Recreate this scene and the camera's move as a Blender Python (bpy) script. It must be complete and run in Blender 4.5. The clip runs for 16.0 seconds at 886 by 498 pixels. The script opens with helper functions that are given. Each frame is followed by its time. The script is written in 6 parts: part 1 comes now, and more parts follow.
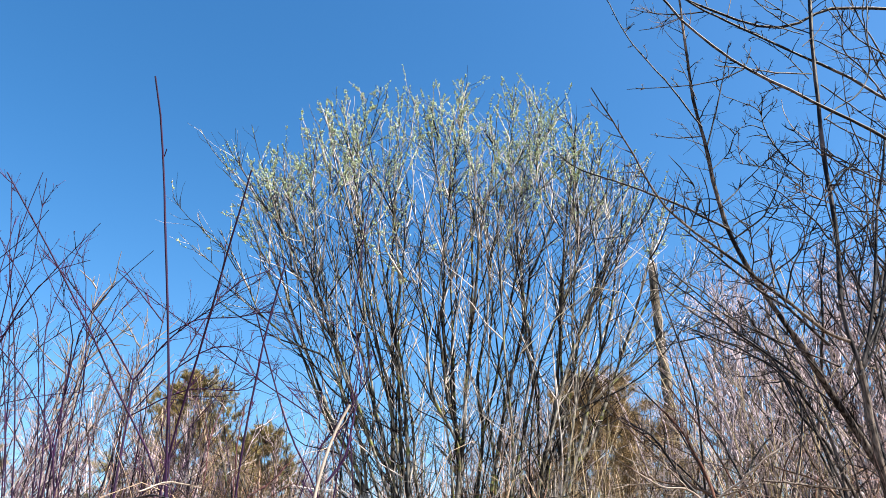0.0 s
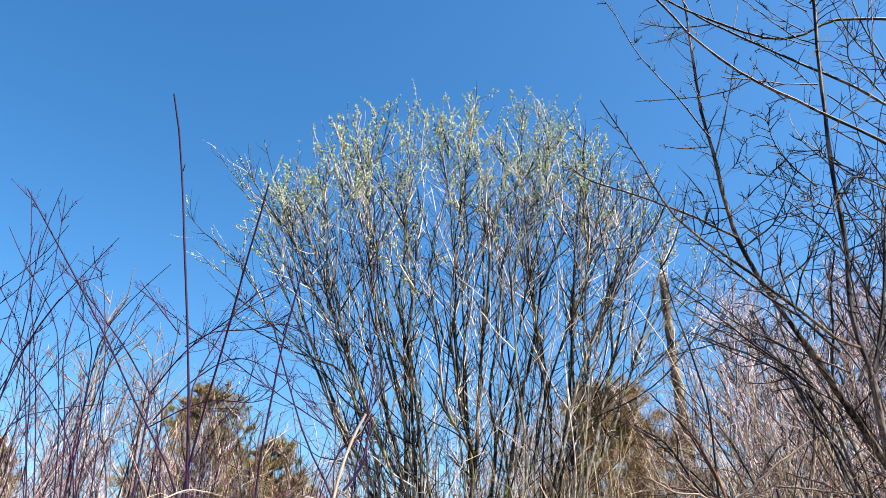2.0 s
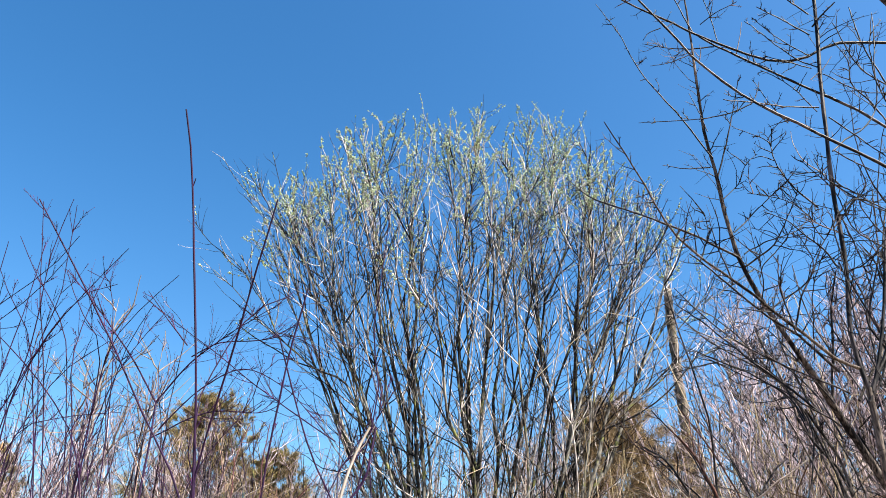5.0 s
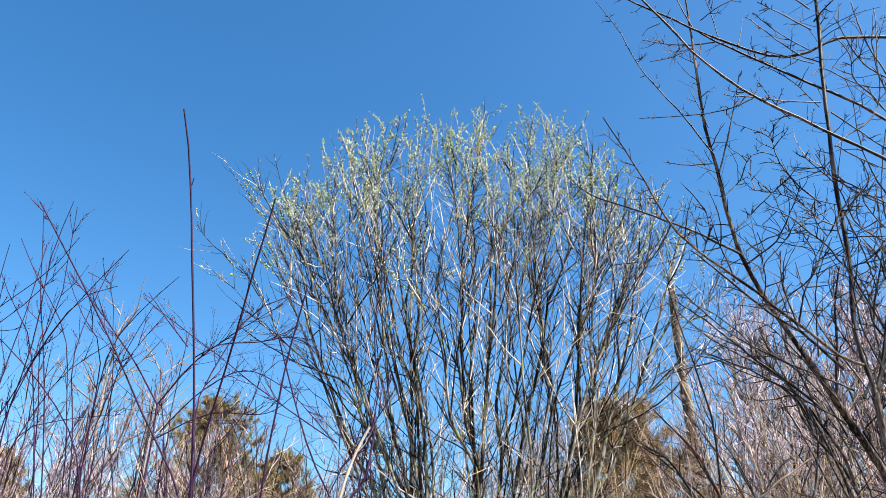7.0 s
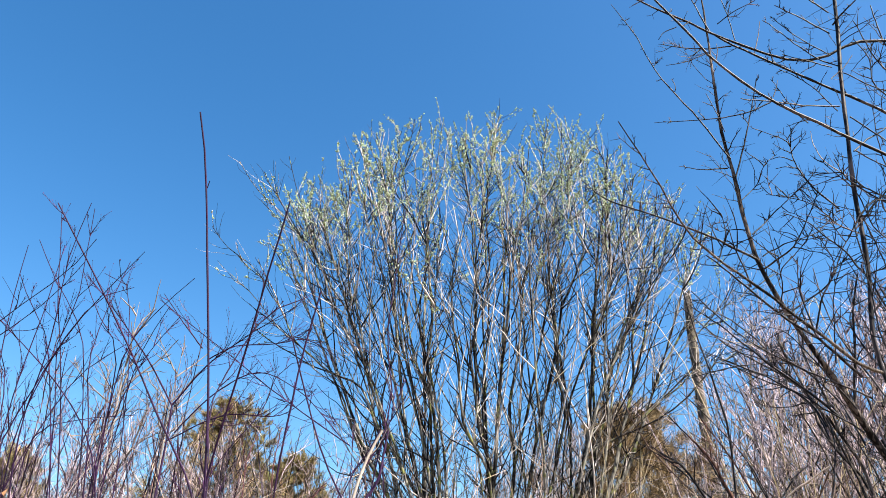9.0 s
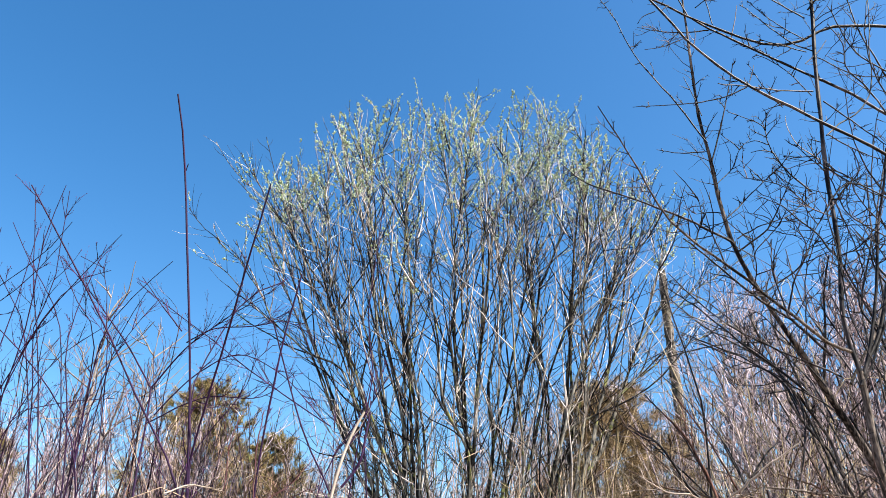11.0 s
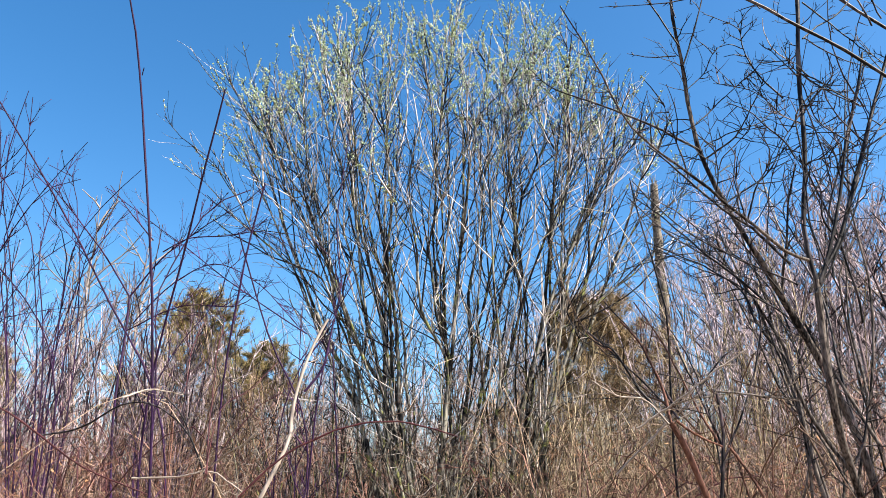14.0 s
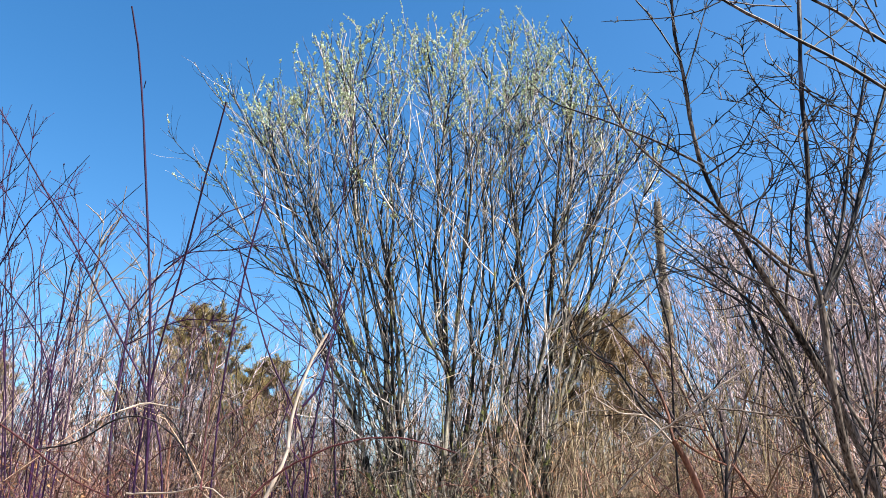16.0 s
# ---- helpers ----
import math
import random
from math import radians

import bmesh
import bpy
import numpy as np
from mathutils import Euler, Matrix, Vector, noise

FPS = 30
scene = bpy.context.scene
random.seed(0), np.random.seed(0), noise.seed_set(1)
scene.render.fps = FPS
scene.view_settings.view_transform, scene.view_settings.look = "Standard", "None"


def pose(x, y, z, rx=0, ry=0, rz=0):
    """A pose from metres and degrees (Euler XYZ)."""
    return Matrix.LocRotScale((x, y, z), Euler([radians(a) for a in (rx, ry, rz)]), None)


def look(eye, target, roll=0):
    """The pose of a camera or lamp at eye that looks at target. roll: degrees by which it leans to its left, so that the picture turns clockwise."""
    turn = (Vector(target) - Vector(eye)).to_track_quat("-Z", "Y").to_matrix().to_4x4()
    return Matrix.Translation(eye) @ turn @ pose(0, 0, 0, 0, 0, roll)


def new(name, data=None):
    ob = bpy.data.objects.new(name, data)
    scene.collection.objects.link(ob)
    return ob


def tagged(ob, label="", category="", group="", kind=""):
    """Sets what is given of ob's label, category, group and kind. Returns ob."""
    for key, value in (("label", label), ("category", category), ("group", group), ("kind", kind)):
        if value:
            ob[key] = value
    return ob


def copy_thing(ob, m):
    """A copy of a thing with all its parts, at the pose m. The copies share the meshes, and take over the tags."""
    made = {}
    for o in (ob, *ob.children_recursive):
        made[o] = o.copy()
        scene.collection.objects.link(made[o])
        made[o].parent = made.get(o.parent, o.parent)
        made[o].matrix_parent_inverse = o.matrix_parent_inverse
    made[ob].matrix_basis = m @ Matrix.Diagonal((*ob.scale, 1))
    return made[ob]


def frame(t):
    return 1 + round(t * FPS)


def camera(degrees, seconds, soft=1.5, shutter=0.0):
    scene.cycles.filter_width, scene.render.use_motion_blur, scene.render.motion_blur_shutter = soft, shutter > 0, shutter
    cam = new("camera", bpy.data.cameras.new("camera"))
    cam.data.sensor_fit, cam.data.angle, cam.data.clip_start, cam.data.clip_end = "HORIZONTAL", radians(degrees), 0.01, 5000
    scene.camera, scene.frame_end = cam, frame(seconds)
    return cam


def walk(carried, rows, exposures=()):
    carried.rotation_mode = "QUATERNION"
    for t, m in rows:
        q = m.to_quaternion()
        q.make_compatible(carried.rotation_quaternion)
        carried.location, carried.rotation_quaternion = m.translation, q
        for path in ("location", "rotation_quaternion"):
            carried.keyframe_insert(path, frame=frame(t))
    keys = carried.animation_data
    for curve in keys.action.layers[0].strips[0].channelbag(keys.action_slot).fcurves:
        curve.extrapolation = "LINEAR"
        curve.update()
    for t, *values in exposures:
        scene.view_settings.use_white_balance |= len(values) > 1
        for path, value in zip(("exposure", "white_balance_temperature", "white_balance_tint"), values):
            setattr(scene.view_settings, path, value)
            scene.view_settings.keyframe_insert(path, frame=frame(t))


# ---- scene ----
cam = camera(63.0, 16.0, soft=0.55)
# hand-held: the eye stays near one spot, sways, and dips its view at the end
walk(cam, [
    (0.0, look((-0.060, 0.106, 1.649), (-0.031, 9.120, 5.979), -0.45)),
    (0.5, look((-0.056, 0.089, 1.651), (0.161, 9.040, 6.102), -1.51)),
    (1.0, look((-0.068, 0.100, 1.650), (0.110, 9.025, 6.156), -1.73)),
    (1.5, look((-0.082, 0.095, 1.631), (-0.018, 9.063, 6.056), -1.44)),
    (2.0, look((-0.083, 0.034, 1.603), (-0.186, 8.971, 6.089), -0.57)),
    (2.5, look((-0.059, 0.001, 1.586), (-0.393, 8.919, 6.097), -0.43)),
    (3.0, look((-0.071, 0.000, 1.588), (-0.564, 8.858, 6.202), 0.39)),
    (3.5, look((-0.098, -0.021, 1.584), (-0.544, 8.758, 6.352), 1.52)),
    (4.0, look((-0.077, -0.000, 1.596), (-0.256, 8.780, 6.379), 0.11)),
    (4.2, look((-0.099, -0.059, 1.601), (-0.243, 8.754, 6.326), 0.20)),
    (6.3, look((-0.049, -0.017, 1.568), (-0.331, 8.860, 6.164), 0.25)),
    (6.5, look((-0.064, -0.044, 1.563), (-0.331, 8.828, 6.168), -0.10)),
    (7.0, look((-0.048, -0.001, 1.590), (-0.281, 8.846, 6.246), 0.18)),
    (7.5, look((-0.063, 0.016, 1.607), (-0.349, 8.861, 6.264), 0.46)),
    (8.0, look((-0.070, 0.039, 1.602), (-0.371, 8.863, 6.298), 0.43)),
    (8.5, look((-0.048, 0.022, 1.601), (-0.454, 8.870, 6.243), 0.94)),
    (9.0, look((-0.047, 0.001, 1.594), (-0.473, 8.821, 6.287), 1.09)),
    (9.2, look((-0.046, -0.018, 1.606), (-0.394, 8.820, 6.272), 2.60)),
    (11.3, look((-0.073, -0.038, 1.593), (-0.156, 8.959, 5.957), -0.41)),
    (11.5, look((-0.075, -0.027, 1.590), (-0.142, 9.004, 5.884), -0.61)),
    (12.0, look((-0.078, 0.034, 1.589), (-0.022, 9.149, 5.701), -0.40)),
    (12.5, look((-0.075, 0.026, 1.591), (0.041, 9.247, 5.458), -0.46)),
    (13.0, look((0.031, 0.077, 1.601), (0.138, 9.329, 5.394), -0.26)),
    (13.5, look((0.126, 0.070, 1.604), (0.075, 9.422, 5.145), 0.17)),
    (14.0, look((0.154, 0.016, 1.599), (0.089, 9.448, 4.920), -0.04)),
    (14.5, look((0.173, 0.029, 1.617), (0.196, 9.481, 4.881), -1.09)),
    (15.0, look((0.193, 0.054, 1.597), (0.199, 9.499, 4.883), -1.05)),
    (15.5, look((0.195, 0.036, 1.597), (0.122, 9.401, 5.103), -0.17)),
    (16.0, look((0.173, 0.054, 1.592), (0.062, 9.404, 5.136), 0.35)),
], exposures=[(0.0, 1.88), (16.0, 1.88)])

# ---- light: clear early-spring noon ----
SUN_TO = Vector((0.90, -0.44, 1.12)).normalized()
world = bpy.data.worlds.new("clear_sky")
scene.world = world
world.use_nodes = True
wn = world.node_tree
wn.nodes.clear()
sky = wn.nodes.new("ShaderNodeTexSky")
sky.sky_type, sky.sun_disc = "NISHITA", False
sky.sun_elevation = math.asin(SUN_TO.z)
sky.sun_rotation = math.atan2(SUN_TO.x, SUN_TO.y)
sky.air_density, sky.dust_density, sky.ozone_density = 1.0, 1.0, 3.0
wbg = wn.nodes.new("ShaderNodeBackground")
wbg.inputs["Strength"].default_value = 0.0655
wout = wn.nodes.new("ShaderNodeOutputWorld")
tone = wn.nodes.new("ShaderNodeHueSaturation")
tone.inputs["Hue"].default_value, tone.inputs["Saturation"].default_value, tone.inputs["Value"].default_value = 0.4972, 1.31, 1.0
wn.links.new(sky.outputs[0], tone.inputs["Color"])
wn.links.new(tone.outputs[0], wbg.inputs[0])
wn.links.new(wbg.outputs[0], wout.inputs[0])
sun = new("sun", bpy.data.lights.new("sun", "SUN"))
sun.data.energy, sun.data.angle, sun.data.color = 5.0, radians(0.53), (1.0, 0.90, 0.77)
sun.matrix_world = look((0, 0, 60), Vector((0, 0, 60)) - SUN_TO)


# ---- materials ----
def bark(name, dark, light, rough=0.8, scale=30.0, moss=None, spec=0.12, low=0.52, high=0.97, vary=0.9):
    """Bark of two tones, mottled at two scales, with streaks along the wood and optional lichen."""
    m = bpy.data.materials.new(name)
    m.use_nodes = True
    nt = m.node_tree
    b = nt.nodes["Principled BSDF"]
    b.inputs["Roughness"].default_value = rough
    b.inputs["Specular IOR Level"].default_value = spec
    tc = nt.nodes.new("ShaderNodeTexCoord")
    mp = nt.nodes.new("ShaderNodeMapping")
    mp.inputs["Scale"].default_value = (1, 1, 0.22)
    nt.links.new(tc.outputs["Object"], mp.inputs[0])
    fine = nt.nodes.new("ShaderNodeTexNoise")
    fine.inputs["Scale"].default_value, fine.inputs["Detail"].default_value = scale, 6
    nt.links.new(mp.outputs[0], fine.inputs[0])
    broad = nt.nodes.new("ShaderNodeTexNoise")
    broad.inputs["Scale"].default_value, broad.inputs["Detail"].default_value = 2.3, 3
    nt.links.new(tc.outputs["Object"], broad.inputs[0])
    geo = nt.nodes.new("ShaderNodeNewGeometry")
    s1 = nt.nodes.new("ShaderNodeMath")
    s1.operation = "ADD"
    nt.links.new(fine.outputs[0], s1.inputs[0])
    nt.links.new(broad.outputs[0], s1.inputs[1])
    s2 = nt.nodes.new("ShaderNodeMath")
    s2.operation = "MULTIPLY_ADD"
    nt.links.new(geo.outputs["Random Per Island"], s2.inputs[0])
    s2.inputs[1].default_value = vary
    nt.links.new(s1.outputs[0], s2.inputs[2])
    ramp = nt.nodes.new("ShaderNodeValToRGB")
    ramp.color_ramp.elements[0].position, ramp.color_ramp.elements[0].color = low, (*dark, 1)
    ramp.color_ramp.elements[1].position, ramp.color_ramp.elements[1].color = high, (*light, 1)
    half = nt.nodes.new("ShaderNodeMath")
    half.operation = "MULTIPLY"
    half.inputs[1].default_value = 0.5
    nt.links.new(s2.outputs[0], half.inputs[0])
    nt.links.new(half.outputs[0], ramp.inputs[0])
    col = ramp.outputs[0]
    if moss:
        n3 = nt.nodes.new("ShaderNodeTexNoise")
        n3.inputs["Scale"].default_value, n3.inputs["Detail"].default_value = 7.0, 5
        nt.links.new(tc.outputs["Object"], n3.inputs[0])
        r3 = nt.nodes.new("ShaderNodeValToRGB")
        r3.color_ramp.elements[0].position, r3.color_ramp.elements[1].position = 0.56, 0.63
        nt.links.new(n3.outputs[0], r3.inputs[0])
        mix = nt.nodes.new("ShaderNodeMix")
        mix.data_type = "RGBA"
        nt.links.new(r3.outputs[0], mix.inputs["Factor"])
        nt.links.new(col, mix.inputs["A"])
        mix.inputs["B"].default_value = (*moss, 1)
        col = mix.outputs["Result"]
    nt.links.new(col, b.inputs["Base Color"])
    bump = nt.nodes.new("ShaderNodeBump")
    bump.inputs["Strength"].default_value, bump.inputs["Distance"].default_value = 0.9, 0.008
    nt.links.new(fine.outputs[0], bump.inputs["Height"])
    nt.links.new(bump.outputs[0], b.inputs["Normal"])
    return m


def leafy(name, tones, rough=0.6, translucent=0.0):
    """Soft growth whose pieces differ in tone from one to the next."""
    m = bpy.data.materials.new(name)
    m.use_nodes = True
    nt = m.node_tree
    b = nt.nodes["Principled BSDF"]
    b.inputs["Roughness"].default_value = rough
    b.inputs["Specular IOR Level"].default_value = 0.2
    geo = nt.nodes.new("ShaderNodeNewGeometry")
    tc = nt.nodes.new("ShaderNodeTexCoord")
    n = nt.nodes.new("ShaderNodeTexNoise")
    n.inputs["Scale"].default_value, n.inputs["Detail"].default_value = 1.1, 4
    nt.links.new(tc.outputs["Object"], n.inputs[0])
    mix = nt.nodes.new("ShaderNodeMath")
    mix.operation = "MULTIPLY_ADD"
    nt.links.new(geo.outputs["Random Per Island"], mix.inputs[0])
    mix.inputs[1].default_value = 0.75
    sc = nt.nodes.new("ShaderNodeMath")
    sc.operation = "MULTIPLY"
    sc.inputs[1].default_value = 0.3
    nt.links.new(n.outputs[0], sc.inputs[0])
    nt.links.new(sc.outputs[0], mix.inputs[2])
    ramp = nt.nodes.new("ShaderNodeValToRGB")
    els = ramp.color_ramp.elements
    for i, c in enumerate(tones):
        e = els[i] if i < 2 else els.new(0.5)
        e.color = (*c, 1)
    for i, e in enumerate(els):
        e.position = 0.1 + 0.8 * i / (len(tones) - 1)
    for i, c in enumerate(tones):
        els[i].color = (*c, 1)
    nt.links.new(mix.outputs[0], ramp.inputs[0])
    nt.links.new(ramp.outputs[0], b.inputs["Base Color"])
    if translucent:
        tr = nt.nodes.new("ShaderNodeBsdfTranslucent")
        nt.links.new(ramp.outputs[0], tr.inputs[0])
        ms = nt.nodes.new("ShaderNodeMixShader")
        ms.inputs[0].default_value = translucent
        nt.links.new(b.outputs[0], ms.inputs[1])
        nt.links.new(tr.outputs[0], ms.inputs[2])
        nt.links.new(ms.outputs[0], nt.nodes["Material Output"].inputs[0])
    return m


# Pale and near-black mottling stands in for sunlit and shaded sides; the moss is real.
M_WILLOW = bark("willow_bark", (0.007, 0.0065, 0.006), (0.27, 0.258, 0.22), rough=0.7, spec=0.15, moss=(0.14, 0.148, 0.05), low=0.59, high=0.77, vary=0.45)
# Twigs fall near black or pale, imitating shade and sunlight too fine to resolve.
M_WILLOWTWIG = bark("willow_twig_bark", (0.005, 0.0045, 0.005), (0.46, 0.425, 0.40), rough=0.7, spec=0.12, scale=60, low=0.76, high=0.88)
# Pale streaks over near-black bark paint in the sun's highlights along the limbs.
M_GREY = bark("grey_bark", (0.003, 0.0026, 0.004), (0.085, 0.075, 0.080), rough=0.55, spec=0.18, scale=26, low=0.60, high=0.72, vary=0.3)
# Lighter copy of the grey bark: sunlight on trunks and main limbs, painted in.
M_GREYLIT = bark("grey_bark_sunlit", (0.006, 0.005, 0.005), (0.17, 0.145, 0.13), rough=0.8, scale=85, low=0.48, high=0.68, vary=0.12)
M_THICKET = bark("thicket_twig_bark", (0.008, 0.006, 0.008), (0.26, 0.195, 0.205), rough=0.65, scale=30, low=0.66, high=0.90)
M_GREYTWIG = bark("grey_twig_bark", (0.004, 0.0035, 0.005), (0.095, 0.07, 0.078), rough=0.6, spec=0.15, scale=60, low=0.76, high=0.90)
M_RED = bark("red_cane_bark", (0.005, 0.003, 0.011), (0.030, 0.009, 0.044), rough=0.6, spec=0.15)
M_REDTWIG = bark("red_twig_bark", (0.006, 0.003, 0.012), (0.090, 0.030, 0.112), rough=0.55, scale=60, low=0.62)
M_BRAMBLE = bark("bramble_bark", (0.009, 0.004, 0.006), (0.085, 0.027, 0.031), rough=0.55)
M_PURPLE = bark("purple_twig_bark", (0.008, 0.004, 0.010), (0.28, 0.21, 0.25), rough=0.6, scale=40, low=0.72, high=0.92)
M_BROWN = bark("brown_cane_bark", (0.018, 0.011, 0.008), (0.17, 0.115, 0.082))
M_PALE = bark("pale_dead_wood", (0.136, 0.115, 0.098), (0.374, 0.323, 0.281), rough=0.7)
M_RUST = bark("rust_dead_wood", (0.012, 0.006, 0.006), (0.17, 0.085, 0.062), scale=70, low=0.48, high=0.72, vary=0.35)
M_SNAG = bark("snag_bark", (0.010, 0.008, 0.007), (0.17, 0.148, 0.122), scale=9, moss=(0.045, 0.047, 0.026), low=0.50, high=0.66, vary=0.3)
M_FAR = bark("far_twig_bark", (0.020, 0.016, 0.020), (0.46, 0.385, 0.41), scale=8, low=0.56, high=0.86)
M_FARPALE = bark("far_pale_bark", (0.08, 0.072, 0.066), (0.28, 0.25, 0.24), scale=8)
M_CATKIN = leafy("catkins", ((0.16, 0.23, 0.11), (0.35, 0.45, 0.25), (0.62, 0.70, 0.52)), 0.7, 0.3)
M_NEEDLE = leafy("pine_needles", ((0.043, 0.047, 0.017), (0.187, 0.162, 0.064), (0.391, 0.289, 0.145)), 0.5, 0.3)
M_CEDAR = leafy("cedar_sprays", ((0.035, 0.024, 0.012), (0.18, 0.128, 0.062), (0.48, 0.355, 0.20)), 0.6, 0.25)
M_STRAW = leafy("dry_grass", ((0.014, 0.010, 0.007), (0.13, 0.098, 0.062), (0.38, 0.31, 0.225)), 0.7, 0.25)
M_OLIVE = leafy("olive_stalks", ((0.010, 0.008, 0.005), (0.11, 0.09, 0.046), (0.36, 0.30, 0.20)), 0.7, 0.2)
# The low tones put the stems' shaded sides into the colour.
M_BRUSH = leafy("dry_brush", ((0.006, 0.004, 0.003), (0.065, 0.043, 0.028), (0.46, 0.345, 0.25)), 0.7)
M_BRUSHRED = leafy("red_brush", ((0.008, 0.004, 0.004), (0.125, 0.050, 0.038), (0.48, 0.29, 0.23)), 0.7)
M_DEADLEAF = leafy("dead_leaves", ((0.136, 0.068, 0.034), (0.272, 0.145, 0.076), (0.391, 0.246, 0.136)), 0.7, 0.3)


def soil():
    m = bpy.data.materials.new("leaf_litter")
    m.use_nodes = True
    nt = m.node_tree
    b = nt.nodes["Principled BSDF"]
    b.inputs["Roughness"].default_value = 0.95
    tc = nt.nodes.new("ShaderNodeTexCoord")
    n1 = nt.nodes.new("ShaderNodeTexNoise")
    n1.inputs["Scale"].default_value, n1.inputs["Detail"].default_value = 14.0, 8
    n2 = nt.nodes.new("ShaderNodeTexNoise")
    n2.inputs["Scale"].default_value = 0.5
    nt.links.new(tc.outputs["Object"], n1.inputs[0])
    nt.links.new(tc.outputs["Object"], n2.inputs[0])
    ad = nt.nodes.new("ShaderNodeMath")
    ad.operation = "ADD"
    nt.links.new(n1.outputs[0], ad.inputs[0])
    nt.links.new(n2.outputs[0], ad.inputs[1])
    rp = nt.nodes.new("ShaderNodeValToRGB")
    rp.color_ramp.elements[0].position, rp.color_ramp.elements[0].color = 0.35, (0.10, 0.06, 0.035, 1)
    rp.color_ramp.elements[1].position, rp.color_ramp.elements[1].color = 0.7, (0.36, 0.25, 0.14, 1)
    hf = nt.nodes.new("ShaderNodeMath")
    hf.operation = "MULTIPLY"
    hf.inputs[1].default_value = 0.5
    nt.links.new(ad.outputs[0], hf.inputs[0])
    nt.links.new(hf.outputs[0], rp.inputs[0])
    nt.links.new(rp.outputs[0], b.inputs["Base Color"])
    bp = nt.nodes.new("ShaderNodeBump")
    bp.inputs["Distance"].default_value = 0.03
    nt.links.new(n1.outputs[0], bp.inputs["Height"])
    nt.links.new(bp.outputs[0], b.inputs["Normal"])
    return m


M_SOIL = soil()


# ---- wood as swept tubes ----
class Wood:
    """Gathers tapered tubes and small solids, and turns them into one mesh."""

    def __init__(self):
        self.tubes, self.bits, self.blades = {}, [], []

    def tube(self, pts, r0, r1, sides=4, power=1.0):
        self.tubes.setdefault((len(pts), sides), []).append((pts, r0, r1, power))

    def bit(self, at, along, length, radius):
        """A small spindle: a catkin or a bud."""
        self.bits.append((at, along, length, radius))

    def blade(self, at, along, length, width):
        self.blades.append((at, along, length, width))

    def empty(self):
        return not (self.tubes or self.bits or self.blades)

    def mesh(self, name):
        vs, fs, base = [], [], 0
        for (n, k), items in self.tubes.items():
            p = np.array([i[0] for i in items], float)
            m = len(items)
            tan = np.empty_like(p)
            tan[:, 1:-1] = p[:, 2:] - p[:, :-2]
            tan[:, 0], tan[:, -1] = p[:, 1] - p[:, 0], p[:, -1] - p[:, -2]
            tan /= np.linalg.norm(tan, axis=2, keepdims=True) + 1e-9
            mean = p[:, -1] - p[:, 0]
            ref = np.cross(mean, np.where(np.abs(mean[:, 2:3]) > 0.6 * np.linalg.norm(mean, axis=1, keepdims=True), [[1.0, 0.1, 0]], [[0, 0.1, 1.0]]))
            u = ref[:, None, :] - tan * (tan * ref[:, None, :]).sum(2, keepdims=True)
            u /= np.linalg.norm(u, axis=2, keepdims=True) + 1e-9
            v = np.cross(tan, u)
            s = np.linspace(0, 1, n)[None, :] ** np.array([i[3] for i in items])[:, None]
            r = np.array([i[1] for i in items])[:, None] * (1 - s) + np.array([i[2] for i in items])[:, None] * s
            if k >= 5:
                rs = np.random.RandomState(n * 31 + k)
                r = r * (1 + 0.09 * rs.normal(size=r.shape))
            a = np.arange(k) * 2 * np.pi / k
            ring = p[:, :, None, :] + r[:, :, None, None] * (u[:, :, None, :] * np.cos(a)[None, None, :, None] + v[:, :, None, :] * np.sin(a)[None, None, :, None])
            vs.append(ring.reshape(-1, 3))
            i0 = base + (np.arange(m)[:, None, None] * n + np.arange(n - 1)[None, :, None]) * k
            j = np.arange(k)[None, None, :]
            j1 = (j + 1) % k
            fs.append(np.stack([i0 + j, i0 + j1, i0 + k + j1, i0 + k + j], -1).reshape(-1, 4))
            base += m * n * k
        if self.bits:
            at = np.array([b[0] for b in self.bits])
            d = np.array([b[1] for b in self.bits], float)
            d /= np.linalg.norm(d, axis=1, keepdims=True) + 1e-9
            le, ra = np.array([b[2] for b in self.bits])[:, None], np.array([b[3] for b in self.bits])[:, None]
            u = np.cross(d, [[0.31, 0.87, 0.17]])
            u /= np.linalg.norm(u, axis=1, keepdims=True) + 1e-9
            v = np.cross(d, u)
            low, mid = at + d * le * 0.25, at + d * le * 0.7
            P = np.stack([at, at, low + u * ra, low + v * ra, low - u * ra, low - v * ra,
                          mid + u * ra * 0.8, mid + v * ra * 0.8, mid - u * ra * 0.8, mid - v * ra * 0.8, at + d * le, at + d * le], 1)
            vs.append(P.reshape(-1, 3))
            q = [(2, 3, 7, 6), (3, 4, 8, 7), (4, 5, 9, 8), (5, 2, 6, 9)]
            t = [(0, 3, 2), (0, 4, 3), (0, 5, 4), (0, 2, 5), (10, 6, 7), (10, 7, 8), (10, 8, 9), (10, 9, 6)]
            off = base + np.arange(len(at))[:, None, None] * 12
            fs.append((off + np.array(q)[None]).reshape(-1, 4))
            self.tris = (off + np.array(t)[None]).reshape(-1, 3)
            base += len(at) * 12
        else:
            self.tris = np.zeros((0, 3), int)
        if self.blades:
            at = np.array([b[0] for b in self.blades])
            d = np.array([b[1] for b in self.blades], float)
            d /= np.linalg.norm(d, axis=1, keepdims=True) + 1e-9
            le, wi = np.array([b[2] for b in self.blades])[:, None], np.array([b[3] for b in self.blades])[:, None]
            u = np.cross(d, np.random.RandomState(len(at)).normal(size=d.shape))
            u /= np.linalg.norm(u, axis=1, keepdims=True) + 1e-9
            P = np.stack([at + u * wi * 0.5, at - u * wi * 0.5, at + d * le], 1)
